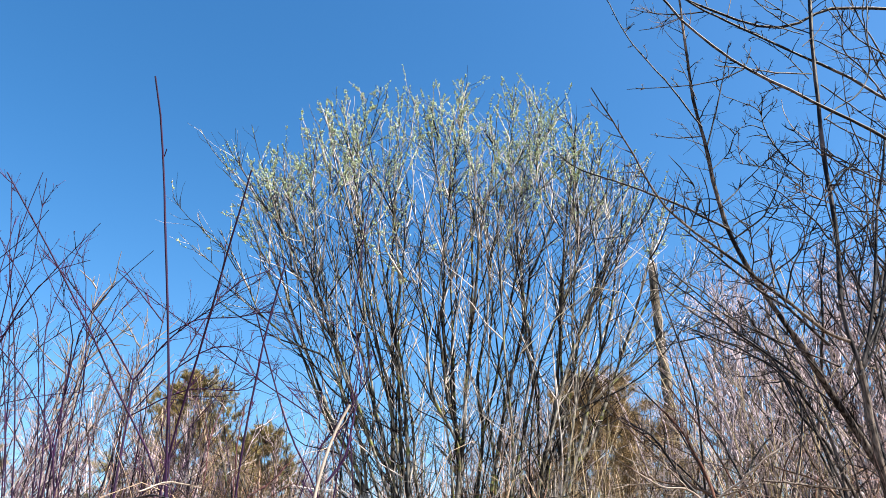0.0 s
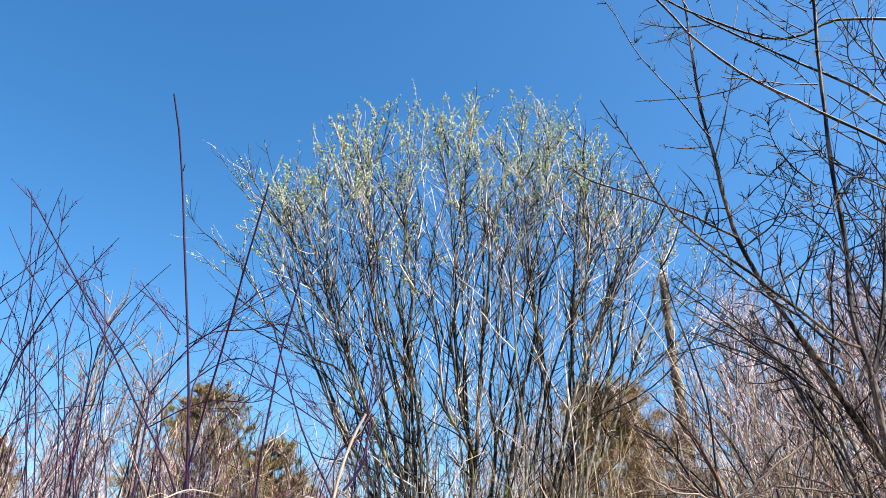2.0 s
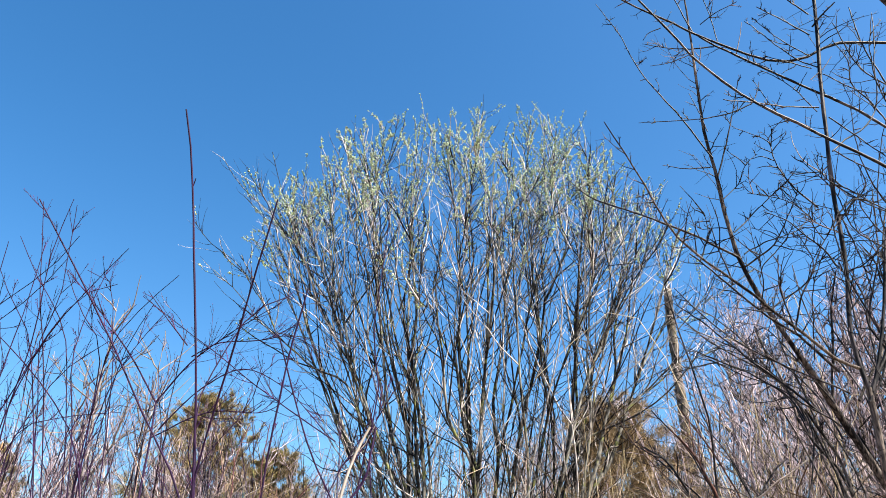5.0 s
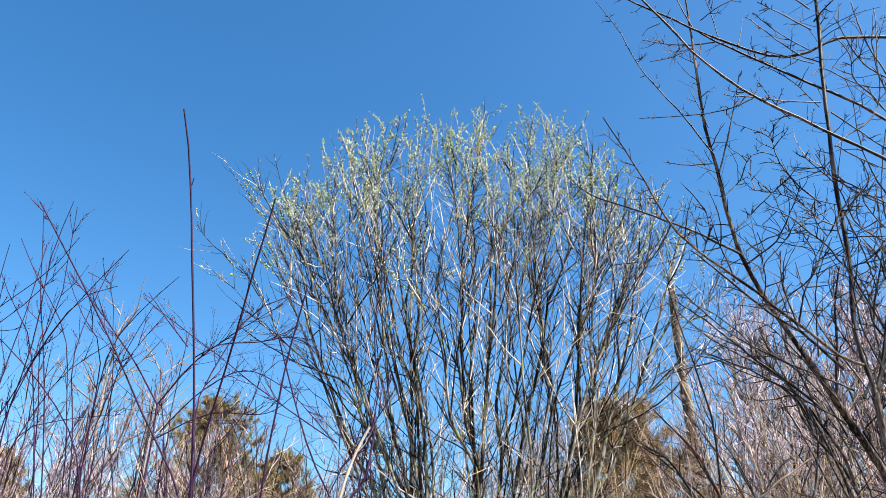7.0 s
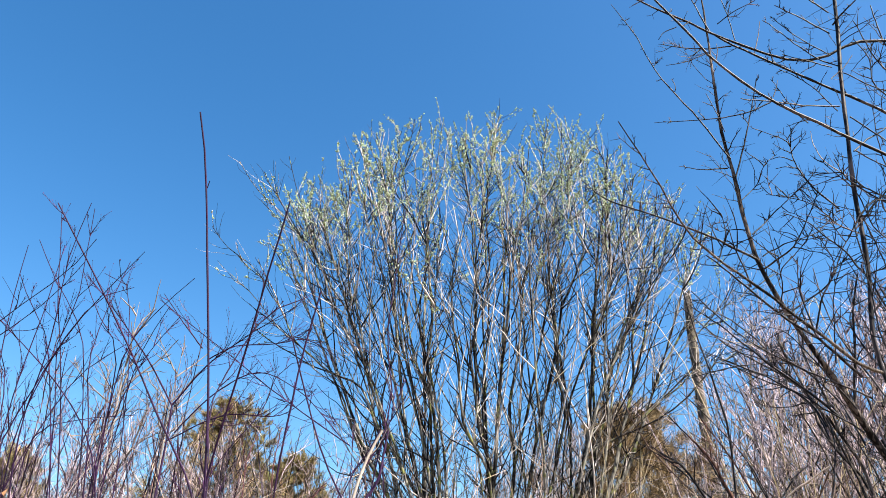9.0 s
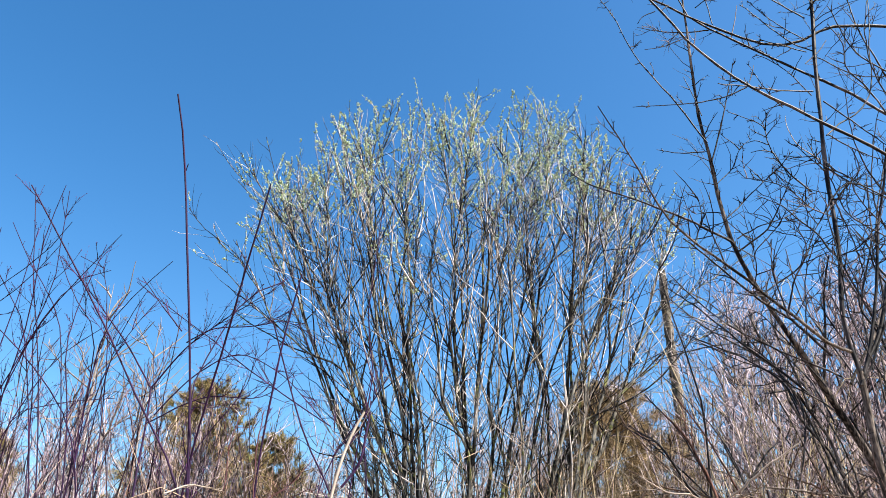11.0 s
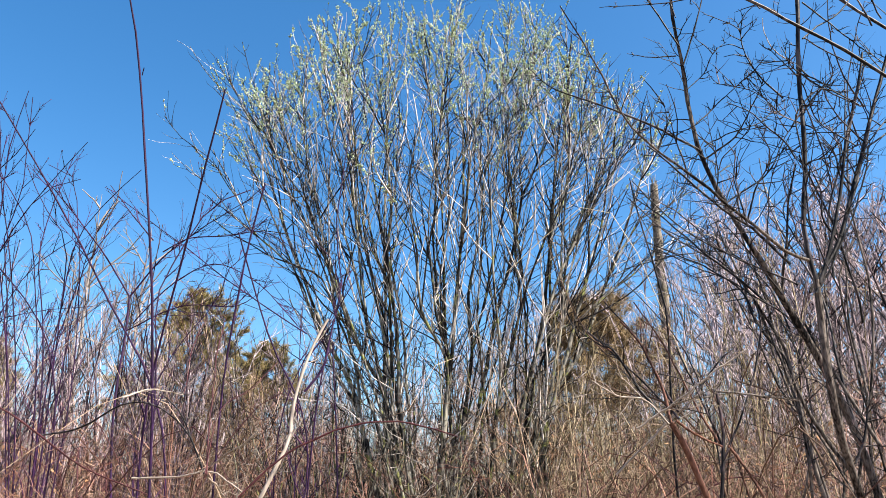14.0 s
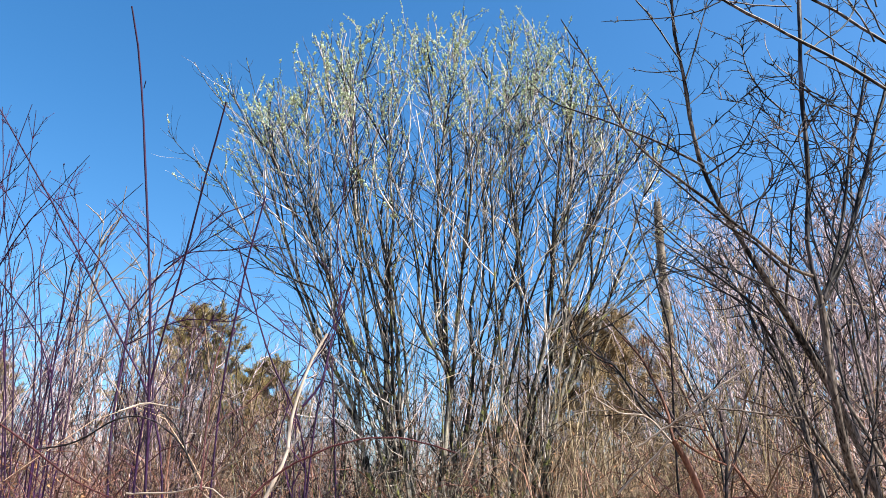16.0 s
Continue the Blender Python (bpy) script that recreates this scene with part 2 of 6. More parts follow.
            vs.append(P.reshape(-1, 3))
            off = base + np.arange(len(at))[:, None, None] * 3
            self.tris = np.concatenate([self.tris, (off + np.array([(0, 1, 2)])[None]).reshape(-1, 3)])
            base += len(at) * 3
        me = bpy.data.meshes.new(name)
        verts = np.concatenate(vs)
        quads = np.concatenate(fs) if fs else np.zeros((0, 4), int)
        me.vertices.add(len(verts))
        me.vertices.foreach_set("co", verts.astype(np.float32).ravel())
        nq, ntri = len(quads), len(self.tris)
        me.loops.add(nq * 4 + ntri * 3)
        me.loops.foreach_set("vertex_index", np.concatenate([quads.ravel(), self.tris.ravel()]).astype(np.int32))
        me.polygons.add(nq + ntri)
        me.polygons.foreach_set("loop_start", np.concatenate([np.arange(nq) * 4, nq * 4 + np.arange(ntri) * 3]).astype(np.int32))
        me.polygons.foreach_set("use_smooth", np.concatenate([np.ones(nq, bool), np.zeros(ntri, bool)]))
        me.update(calc_edges=True)
        return me


def part(name, wood, material, parent=None, label=""):
    """One mesh object from gathered wood, under a thing or a part."""
    me = wood.mesh(name)
    me.materials.append(material)
    ob = new(name, me)
    if parent:
        ob.parent = parent
        ob.matrix_parent_inverse = parent.matrix_world.inverted()
    if label:
        tagged(ob, label)
    return ob


def thing(name, x, y, label, category, group="", z=0.0):
    ob = new(name)
    ob.location = (x, y, z)
    ob.empty_display_size = 0.2
    bpy.context.view_layer.update()
    return tagged(ob, label, category, group)


def bend(knots, n, rng=None, jitter=0.0):
    """A smooth way through a few knots (base, bends, tip), with n points and a little natural wander."""
    k = np.array(knots, float)
    c = np.concatenate([[0], np.cumsum(np.linalg.norm(np.diff(k, axis=0), axis=1))])
    m = np.gradient(k, c, axis=0)
    out = []
    for s in np.linspace(0, c[-1], n):
        i = min(int(np.searchsorted(c, s, side="right")) - 1, len(k) - 2)
        h = c[i + 1] - c[i]
        t = (s - c[i]) / h
        out.append((1 + 2 * t) * (1 - t) ** 2 * k[i] + t * (1 - t) ** 2 * h * m[i] + t * t * (3 - 2 * t) * k[i + 1] + t * t * (t - 1) * h * m[i + 1])
    p = np.array(out)
    if rng is not None and jitter:
        w = np.cumsum(rng.normal(size=p.shape), axis=0) * jitter
        w -= np.linspace(0, 1, n)[:, None] * w[-1]
        p += w
    return p


def sprout(wood, pts, rng, count, length, r, lo=0.25, hi=1.0, angle=40, lift=0.25, steps=5, deeper=0, sides=3, tips=None, fade=0.6, wander=0.03, side=None):
    """Side shoots along a way: each leaves at an angle and turns up as it grows; deeper adds shoots on the shoots."""
    n = len(pts)
    for _ in range(count):
        s = lo + (hi - lo) * rng.random()
        f = s * (n - 1)
        i = min(int(f), n - 2)
        at = pts[i] + (pts[i + 1] - pts[i]) * (f - i)
        tan = pts[i + 1] - pts[i]
        tan /= np.linalg.norm(tan) + 1e-9
        out = rng.normal(size=3)
        if side is not None:
            out += np.array(side)
        out -= tan * (out @ tan)
        out /= np.linalg.norm(out) + 1e-9
        a = radians(angle * rng.uniform(0.6, 1.4))
        d = tan * math.cos(a) + out * math.sin(a)
        le = length * (0.35 + 1.25 * rng.random() ** 1.8) * (1 - fade * (s - lo) / max(hi - lo, 0.01))
        w = [at]
        step = le / steps
        for j in range(steps):
            d = d + np.array((0, 0, lift / steps)) + rng.normal(size=3) * wander * 4
            d /= np.linalg.norm(d)
            w.append(w[-1] + d * step)
        w = np.array(w)
        rr = r * rng.uniform(0.7, 1.2)
        wood.tube(w, rr, rr * 0.35, sides)
        if deeper:
            sprout(wood, w, rng, max(1, int(rng.poisson(3))), le * 0.55, rr * 0.6, 0.2, 0.95, angle, lift, max(3, steps - 2), deeper - 1, 3, tips, fade, wander)
        if tips is not None:
            tips.append(w)


def limb(parent, knots, r0, r1, name="limb", mat=None, twigmat=None, twigs=0, tlen=0.5, tr=0.004, seed=0, angle=45, lift=0.2, deeper=1, lo=0.2, jitter=0.0035, n=20, sides=7, buds=False, wander=0.03, power=1.0, label=""):
    """A main branch as a part, with its own spray of twigs below it."""
    rng = np.random.RandomState(seed * 7 + 11 + int(abs(knots[0][0]) * 100))
    w = Wood()
    jitter *= min(1.0, sum(math.dist(a, b) for a, b in zip(knots, knots[1:])) / 1.3)
    pts = bend(knots, n, rng, jitter)
    w.tube(pts, r0, r1, sides, power)
    ob = part(name, w, mat, parent, label)
    if twigs:
        tw = Wood()
        tips = []
        sprout(tw, pts, rng, twigs, tlen, tr, lo, 0.98, angle, lift, 5, deeper, 3, tips, 0.5, wander)
        if buds:
            for t in tips:
                tw.bit(t[-1], t[-1] - t[-2], tr * 3.6, tr * 0.75)
        tagged(part("twig_spray", tw, twigmat or mat, ob), kind="stuff")
    return ob


# ---- ground ----
def ground_sheet():
    """One gently uneven sheet, finer close by, that reaches the horizon."""
    bm = bmesh.new()
    line = [0, 2, 4, 6, 8, 10, 13, 16, 20, 25, 32, 40, 55, 80, 120, 200, 400, 900, 2500]
    axis = sorted({-v for v in line} | set(line))
    grid = []
    for y in axis:
        row = []
        for x in axis:
            far = math.hypot(x, y)
            z = 0.0 if far > 300 else 0.10 * noise.noise(Vector((x * 0.21, y * 0.21, 0))) * min(1, far / 3)
            row.append(bm.verts.new((x, y, z - 0.03)))
        grid.append(row)
    for r0, r1 in zip(grid, grid[1:]):
        for a, b, c, d in zip(r0, r0[1:], r1[1:], r1):
            bm.faces.new((a, b, c, d))
    me = bpy.data.meshes.new("ground")
    bm.to_mesh(me)
    bm.free()
    me.materials.append(M_SOIL)
    return tagged(new("ground", me), "brown leaf litter and bare soil under the thicket", "ground", kind="structure")


ground_sheet()


# ---- the great willow clump ----
def dome(x, y):
    """Height of the willow's rounded crown over a spot; it slopes off evenly on the far side."""
    q = math.hypot((x + 0.12) / (3.55 if x < -0.12 else 3.95), (y - 9.9) / 2.4)
    top = 5.1 + 4.54 * math.sqrt(1 - q ** (2.4 if x < -0.12 else 2.2)) if q < 1 else 5.1 - 3 * (q - 1)
    return 1.6 + (top - 1.6) * min(1.0, 0.1 * y)


def fork(wood, ways, leaders, start, heading, ends, r, rng):
    """Splits a group of crown tips again and again; each split is a fork of the limb that carries them."""
    ends = np.array(ends)
    mid = ends.mean(0)
    if len(ends) == 1:
        goal, share = np.array(ends[0]), 1.0
        goal[2] = max(goal[2], start[2] + 0.6 * math.dist(goal[:2], start[:2]) + 0.2)
    else:
        share = rng.uniform(0.22, 0.44) + 0.05 * (len(ends) < 4)
        goal = start + (mid - start) * share + rng.normal(size=3) * np.array((0.06, 0.06, 0.04))
        if start[2] < 1:
            goal[0] = start[0] + (mid[0] - start[0]) * share ** (1.3 if mid[0] < start[0] else 1.12)
    span = np.linalg.norm(goal - start)
    pts = bend([start, start + heading * span * 0.28 + (goal - start) * 0.08, start + (goal - start) * 0.72 + rng.normal(size=3) * 0.014 * span, goal],
               max(8, int(span / 0.2)), rng, 0.007)
    if len(ends) == 1:
        wood.tube(pts, r, 0.0052, 6)
        leaders.append(pts)
        return
    thin = r * (0.90 if len(ends) > 3 else 0.82)
    wood.tube(pts, r, thin, 7)
    ways.append(pts)
    out = pts[-1] - pts[-3]
    out /= np.linalg.norm(out)
    axis = np.array((1.0, rng.normal() * 0.7, 0.0))
    order = ends[np.argsort((ends - mid) @ axis)]
    cut = rng.randint(1, len(order)) if len(order) < 4 else rng.randint(2, len(order) - 1)
    for group in (order[:cut], order[cut:]):
        fork(wood, ways, leaders, pts[-1], out, group, max(0.007, thin * (len(group) / len(order)) ** 0.42), rng)


STEMS = 19


def willow():
    rng = np.random.RandomState(5)
    cx, cy = 0.2, 9.8
    tree = thing("willow_tree", cx, cy, "tall many-stemmed willow clump with pale yellow-green catkins at its tops", "tree")
    plans, feet = [], []
    # crown tips spread evenly under the dome, then shared out among the stems from side to side
    crown = []
    for k in range(112):
        q, az = ((k + 0.5) / 112) ** 0.40, k * 2.39996
        tx, ty = -0.15 + q * math.cos(az) * (3.15 if math.cos(az) < 0 else 3.85) + rng.normal() * 0.08, cy + 1.9 * q * math.sin(az)
        low = 0.12 * abs(rng.normal()) if rng.random() < 0.72 else rng.uniform(0.4, 2.4) * (1 - 0.7 * min(1, abs(tx) / 3.4))
        crown.append((tx, ty, dome(tx, ty) - low))
    for k in range(16):
        tx, ty = 0.9 + 2.3 * (k + rng.random()) / 16, cy + rng.uniform(-1.3, 1.3)
        crown.append((tx, ty, dome(tx, ty) - 0.15 - rng.random() ** 2))
    crown.sort(key=lambda p: p[0] + rng.normal() * 0.55)
    cuts = np.round(np.linspace(0, len(crown), STEMS + 1) + np.concatenate(([0], rng.uniform(-1.4, 1.4, STEMS - 1), [0]))).astype(int)
    for i in range(STEMS):
        ends = crown[cuts[i]:cuts[i + 1]]
        aim = max(-1.0, min(1.0, sum(p[0] for p in ends) / len(ends) / 3.3))
        dep = sum(p[1] - cy for p in ends) / len(ends) / 1.6
        u = -1.0 + 2.0 * (i + 0.5) / STEMS + rng.normal() * 0.28
        base = np.array((cx + 0.72 * u + rng.normal() * 0.10, cy + dep * 0.35 + rng.normal() * 0.15, -0.05))
        plans.append((base, np.array(((0.22 if aim < 0 else 0.40) * aim + rng.normal() * 0.10, dep * 0.15, 1.0)), ends, rng.uniform(0.032, 0.046) if i % 3 == 0 else rng.uniform(0.020, 0.031)))
    # long low arms that lean out to both sides
    for bx, by, rise, ends in ((-0.20, 9.5, (-1.42, 9.5, 4.2), ((-4.02, 9.4, 7.0), (-3.55, 9.4, 6.5), (-3.58, 9.3, 6.15))),
                               (-0.10, 9.35, (-1.35, 9.4, 4.4), ((-3.78, 9.4, 8.2), (-3.36, 9.4, 8.0), (-3.02, 9.5, 8.35), (-3.3, 9.3, 7.4))),
                               (0.60, 9.6, (1.25, 9.6, 3.3), ((4.30, 9.6, 6.2), (3.90, 9.8, 5.5), (4.10, 9.4, 6.9), (3.60, 9.3, 6.0), (4.25, 9.7, 5.2)))):
        plans.append((np.array(rise), np.array((math.copysign(0.42, rise[0]), 0.0, 1.0)), ends, 0.015))
        feet.append((bx, by))
    for n, (base, heading, ends, r0) in enumerate(plans):
        arm = n >= STEMS
        heading /= np.linalg.norm(heading)
        ways, leaders = [], []
        w = Wood()
        if arm:
            fx, fy = feet[n - STEMS]
            w.tube(bend([(fx, fy, -0.05), (fx + (base[0] - fx) * 0.3, fy, base[2] * 0.45), base], 20, rng, 0.008), 0.024, 0.015, 7)
        fork(w, ways, leaders, base, heading, ends, r0, rng)
        stem = part("stem", w, M_WILLOW, tree)
        tw, cat, tips = Wood(), Wood(), []
        # long upright shoots from the forks
        for _ in range(3 if arm else 9):
            p = ways[rng.randint(len(ways))] if rng.random() < 0.6 else leaders[rng.randint(len(leaders))]
            f = rng.randint(len(p) // 3, len(p) - 1)
            a = p[f]
            if a[2] < 2.2:
                continue
            d = (p[f] - p[f - 1]) / np.linalg.norm(p[f] - p[f - 1]) + rng.normal(size=3) * np.array((0.34, 0.34, 0.10))
            d /= np.linalg.norm(d)
            le, over = rng.uniform(0.9, 3.0), rng.uniform(-0.3, 0.22)
            run = [a]
            for j in range(9):
                d = d + np.array((0, 0, 0.06)) + rng.normal(size=3) * 0.06
                d /= np.linalg.norm(d)
                run.append(run[-1] + d * le / 9)
            run = np.array(run)
            for j in range(1, 10):
                if run[j][2] > dome(run[j][0], run[j][1]) + over:
                    run = a + (run - a) * max(j - 0.5, 0.8) / 9
                    break
            tw.tube(run, 0.0120, 0.0055, 4)
            tips.append(run)
            sprout(tw, run, rng, 4 + int(le * 2.5), 0.55, 0.0052, 0.12, 0.98, 34, 0.5, 5, 0, 3, tips, 0.45, 0.03)
        for p in ways:
            if p[-1][2] > 2.0:
                sprout(tw, p, rng, 4 if arm else 7, 1.0, 0.0090, 0.1, 1.0, 44, 0.6 if arm else 0.34, 6, 1 if arm else 0, 3, tips, 0.2, 0.03)
                if not arm and abs(p[-1][0] + 0.4) > 1.6:
                    sprout(tw, p, rng, 2, 1.1, 0.0062, 0.15, 1.0, 44, 0.60, 7, 0, 3, None, 0.2, 0.035, (math.copysign(1.4, p[-1][0]), -0.4, 0.0))
        # crooked side branches low in the clump
        for p in ways:
            if 1.2 < p[-1][2] < 5.0 and not arm:
                sprout(tw, p, rng, 2, 1.5, 0.0090, 0.3, 1.0, 42, 0.55, 8, 1, 4, None, 0.2, 0.03)
        for p in leaders:
            sprout(tw, p, rng, 9 if arm else 20, 0.66, 0.0052, 0.10, 1.0, 36, 0.45, 5, 0, 3, tips, 0.45, 0.03)
            sprout(tw, p, rng, 1 if arm else 3, 0.8, 0.0074, 0.15, 0.9, 42, 0.4, 5, 1, 3, tips, 0.4, 0.03)
            tips.append(p)
        tagged(part("twig_spray", tw, M_WILLOWTWIG, stem), kind="stuff")
        # catkins in small clusters, crowded towards the tops
        for t in tips:
            end = t[-1]
            depth = dome(end[0], end[1]) - end[2]
            if depth > 0.32 + 1.7 * rng.random() ** 1.7 and not (arm and end[2] > 6.6 and rng.random() < 0.5):
                continue
            if rng.random() < 0.12 + 0.5 * arm + 0.15 * (end[0] < -1.9) + 0.35 * (end[0] > 1.9) + 0.3 * (end[0] > 2.6):
                continue
            reach = np.linalg.norm(t[-1] - t[0])
            for j in range(min(16, 4 + int(reach * 13))):
                f = min((1 - 0.62 * rng.random() * min(1.0, 0.9 / reach)) * (len(t) - 1), len(t) - 1.001)
                at = t[int(f)] + (t[int(f) + 1] - t[int(f)]) * (f - int(f))
                up = (t[-1] - t[-2]) / (np.linalg.norm(t[-1] - t[-2]) + 1e-9)
                for _ in range(rng.randint(1, 4)):
                    cat.bit(at, rng.normal(size=3) * 0.9 + up, rng.uniform(0.018, 0.042), rng.uniform(0.0050, 0.0092))
        if not cat.empty():
            tagged(part("catkin_spray", cat, M_CATKIN, stem, "pale yellow-green catkins and opening buds"), kind="stuff")
    # thin young shoots from the foot of the clump
    for i in range(104):
        az = rng.uniform(0, 2 * math.pi)
        young, flank = 44 <= i < 70, i >= 70
        h = rng.uniform(1.4, 2.6) if young else rng.uniform(2.2, 4.6)
        lean = rng.uniform(0.15, 0.75) * h if young else rng.uniform(0.06, 0.42) * h
        dx, dy = math.cos(az) * lean, math.sin(az) * lean * 0.7
        x, y = cx + (rng.uniform(-2.3, -0.7) if flank else rng.normal() * 0.75), cy + rng.normal() * 0.4 - 0.5 * young
        pts = bend([(x, y, -0.05), (x + dx * 0.3, y + dy * 0.3, h * 0.45), (x + dx * 0.7, y + dy * 0.7, h * 0.78), (x + dx, y + dy, h)], 14, rng, 0.025)
        w, tw = Wood(), Wood()
        w.tube(pts, rng.uniform(0.008, 0.013) if young else rng.uniform(0.008, 0.014) if flank else rng.uniform(0.010, 0.024), 0.004, 5)
        shoot = part("shoot", w, M_WILLOW, tree)
        sprout(tw, pts, rng, 16, 0.7, 0.0055, 0.12, 1.0, 52, 0.25, 5, 1, 3, None, 0.4, 0.06)
        tagged(part("twig_spray", tw, M_WILLOW if young else M_WILLOWTWIG, shoot), kind="stuff")
    return tree


willow()


# ---- the grey tree beside the camera ----
grey = thing("bare_tree", 2.73, 4.45, "bare grey-barked tree with spreading crooked limbs and fine twigs", "tree")
G = dict(mat=M_GREY, twigmat=M_GREYTWIG)
# the lighter bark copy, with sunlight in its colour
G_LIT = dict(mat=M_GREYLIT, twigmat=M_GREYTWIG)
limb(grey, [(2.73, 4.45, -0.10), (2.52, 4.40, 1.60), (2.35, 4.20, 2.12), (2.32, 4.10, 2.84)], 0.027, 0.019, name='trunk', twigs=11, tlen=0.5, seed=401, **G_LIT)
limb(grey, [(2.32, 4.10, 2.81), (2.29, 4.10, 3.01), (2.37, 4.10, 3.60), (2.45, 4.10, 4.34), (2.55, 4.10, 5.01), (2.67, 4.10, 5.70), (2.77, 4.10, 6.29)], 0.0146, 0.0131, twigs=24, tlen=0.45, tr=0.0045, wander=0.036, angle=54, seed=1, **G)
limb(grey, [(2.33, 4.10, 2.81), (2.51, 4.12, 3.09), (2.67, 4.15, 3.43), (2.93, 4.17, 4.04), (3.32, 4.20, 4.89)], 0.0146, 0.0091, twigs=24, tlen=0.54, tr=0.0045, wander=0.036, angle=54, seed=2, **G)
limb(grey, [(2.78, 4.50, -0.10), (2.50, 4.45, 2.27), (2.33, 4.40, 2.61), (2.08, 4.30, 3.08)], 0.028, 0.020, name='trunk', twigs=11, tlen=0.5, seed=402, **G_LIT)
limb(grey, [(2.08, 4.30, 3.07), (1.93, 4.29, 3.41), (1.81, 4.27, 3.74), (1.76, 4.26, 4.36), (1.73, 4.24, 4.83), (1.74, 4.23, 5.28), (1.75, 4.21, 5.76), (1.76, 4.20, 6.10)], 0.0175, 0.0061, twigs=24, tlen=0.360, tr=0.0045, wander=0.036, angle=54, seed=3, **G_LIT)
limb(grey, [(1.73, 4.20, 4.53), (1.59, 4.25, 4.90), (1.34, 4.30, 5.43), (1.25, 4.35, 5.83), (1.10, 4.40, 6.23)], 0.0064, 0.0024, twigs=12, tlen=0.144, tr=0.0045, wander=0.036, angle=60, seed=4, **G)
limb(grey, [(1.74, 4.20, 4.37), (1.81, 4.17, 4.59), (1.91, 4.13, 4.88), (1.99, 4.10, 5.16)], 0.0063, 0.0028, twigs=7, tlen=0.162, tr=0.0045, wander=0.036, angle=54, seed=5, **G)
limb(grey, [(1.70, 4.20, 4.45), (1.51, 4.20, 4.44), (1.37, 4.20, 4.47)], 0.0051, 0.0019, twigs=2, tlen=0.090, tr=0.0045, wander=0.036, angle=54, seed=6, **G)
limb(grey, [(1.73, 4.20, 4.76), (1.69, 4.20, 4.96), (1.65, 4.20, 5.11)], 0.0039, 0.0021, twigs=2, tlen=0.090, tr=0.0045, wander=0.036, angle=54, seed=7, **G)
limb(grey, [(2.29, 4.10, 2.96), (2.15, 4.00, 2.96), (1.88, 3.90, 3.13), (1.54, 3.80, 3.38), (1.29, 3.70, 3.51), (1.14, 3.60, 3.64), (0.97, 3.50, 3.93), (0.85, 3.40, 4.10), (0.77, 3.30, 4.16)], 0.0113, 0.0030, twigs=27, tlen=0.27, tr=0.0045, wander=0.036, angle=54, seed=8, **G_LIT)
limb(grey, [(1.81, 4.25, 3.76), (1.61, 4.26, 3.89), (1.37, 4.27, 4.02), (1.08, 4.28, 4.15), (0.90, 4.29, 4.23), (0.71, 4.30, 4.43)], 0.0094, 0.0031, twigs=21, tlen=0.27, tr=0.0045, wander=0.036, angle=54, seed=9, **G)
limb(grey, [(2.81, 3.70, 3.89), (2.59, 3.68, 4.07), (2.37, 3.65, 4.21), (2.15, 3.62, 4.33), (1.81, 3.60, 4.54), (1.50, 3.58, 4.85), (1.26, 3.55, 5.23), (1.13, 3.52, 5.41), (1.05, 3.50, 5.58)], 0.0109, 0.0057, twigs=12, tlen=0.27, tr=0.0045, wander=0.036, angle=54, lift=0.0, seed=10, **G)
limb(grey, [(3.63, 4.20, 5.57), (3.30, 4.20, 5.59), (3.00, 4.20, 5.59), (2.78, 4.20, 5.57), (2.64, 4.20, 5.48), (2.43, 4.20, 5.42), (2.15, 4.20, 5.47), (1.92, 4.20, 5.60), (1.73, 4.20, 5.73), (1.49, 4.20, 5.91), (1.20, 4.20, 6.11), (0.99, 4.20, 6.27)], 0.0130, 0.0056, twigs=10, tlen=0.27, tr=0.0045, wander=0.036, angle=54, seed=11, **G)
limb(grey, [(3.31, 4.20, 4.56), (3.06, 4.20, 4.75), (2.84, 4.20, 4.96), (2.57, 4.20, 5.12), (2.25, 4.20, 5.33), (1.95, 4.20, 5.55), (1.77, 4.20, 5.71)], 0.0116, 0.0065, twigs=12, tlen=0.27, tr=0.0045, wander=0.036, angle=54, lift=0.0, seed=12, **G)
limb(grey, [(1.76, 3.55, 4.49), (1.62, 3.56, 4.42), (1.48, 3.57, 4.39), (1.28, 3.59, 4.38), (1.06, 3.60, 4.38)], 0.0047, 0.0017, twigs=7, tlen=0.108, tr=0.0045, wander=0.036, angle=54, seed=13, **G)
limb(grey, [(2.26, 3.70, 4.57), (2.05, 3.65, 4.54), (1.79, 3.60, 4.54), (1.66, 3.55, 4.51), (1.57, 3.50, 4.48)], 0.0050, 0.0029, twigs=7, tlen=0.180, tr=0.0045, wander=0.036, angle=54, seed=14, **G)
limb(grey, [(1.79, 3.55, 4.53), (1.82, 3.55, 4.60), (1.84, 3.55, 4.66)], 0.0035, 0.0019, twigs=0, tlen=0.45, tr=0.0045, wander=0.036, angle=54, seed=15, **G)
limb(grey, [(1.91, 4.20, 5.56), (1.73, 4.23, 5.57), (1.56, 4.27, 5.62), (1.40, 4.30, 5.69)], 0.0058, 0.0022, twigs=9, tlen=0.180, tr=0.0045, wander=0.036, angle=54, seed=16, **G)
limb(grey, [(1.45, 3.60, 4.93), (1.32, 3.60, 4.87), (1.19, 3.60, 4.84)], 0.0036, 0.0018, twigs=2, tlen=0.090, tr=0.0045, wander=0.036, angle=54, seed=17, **G)
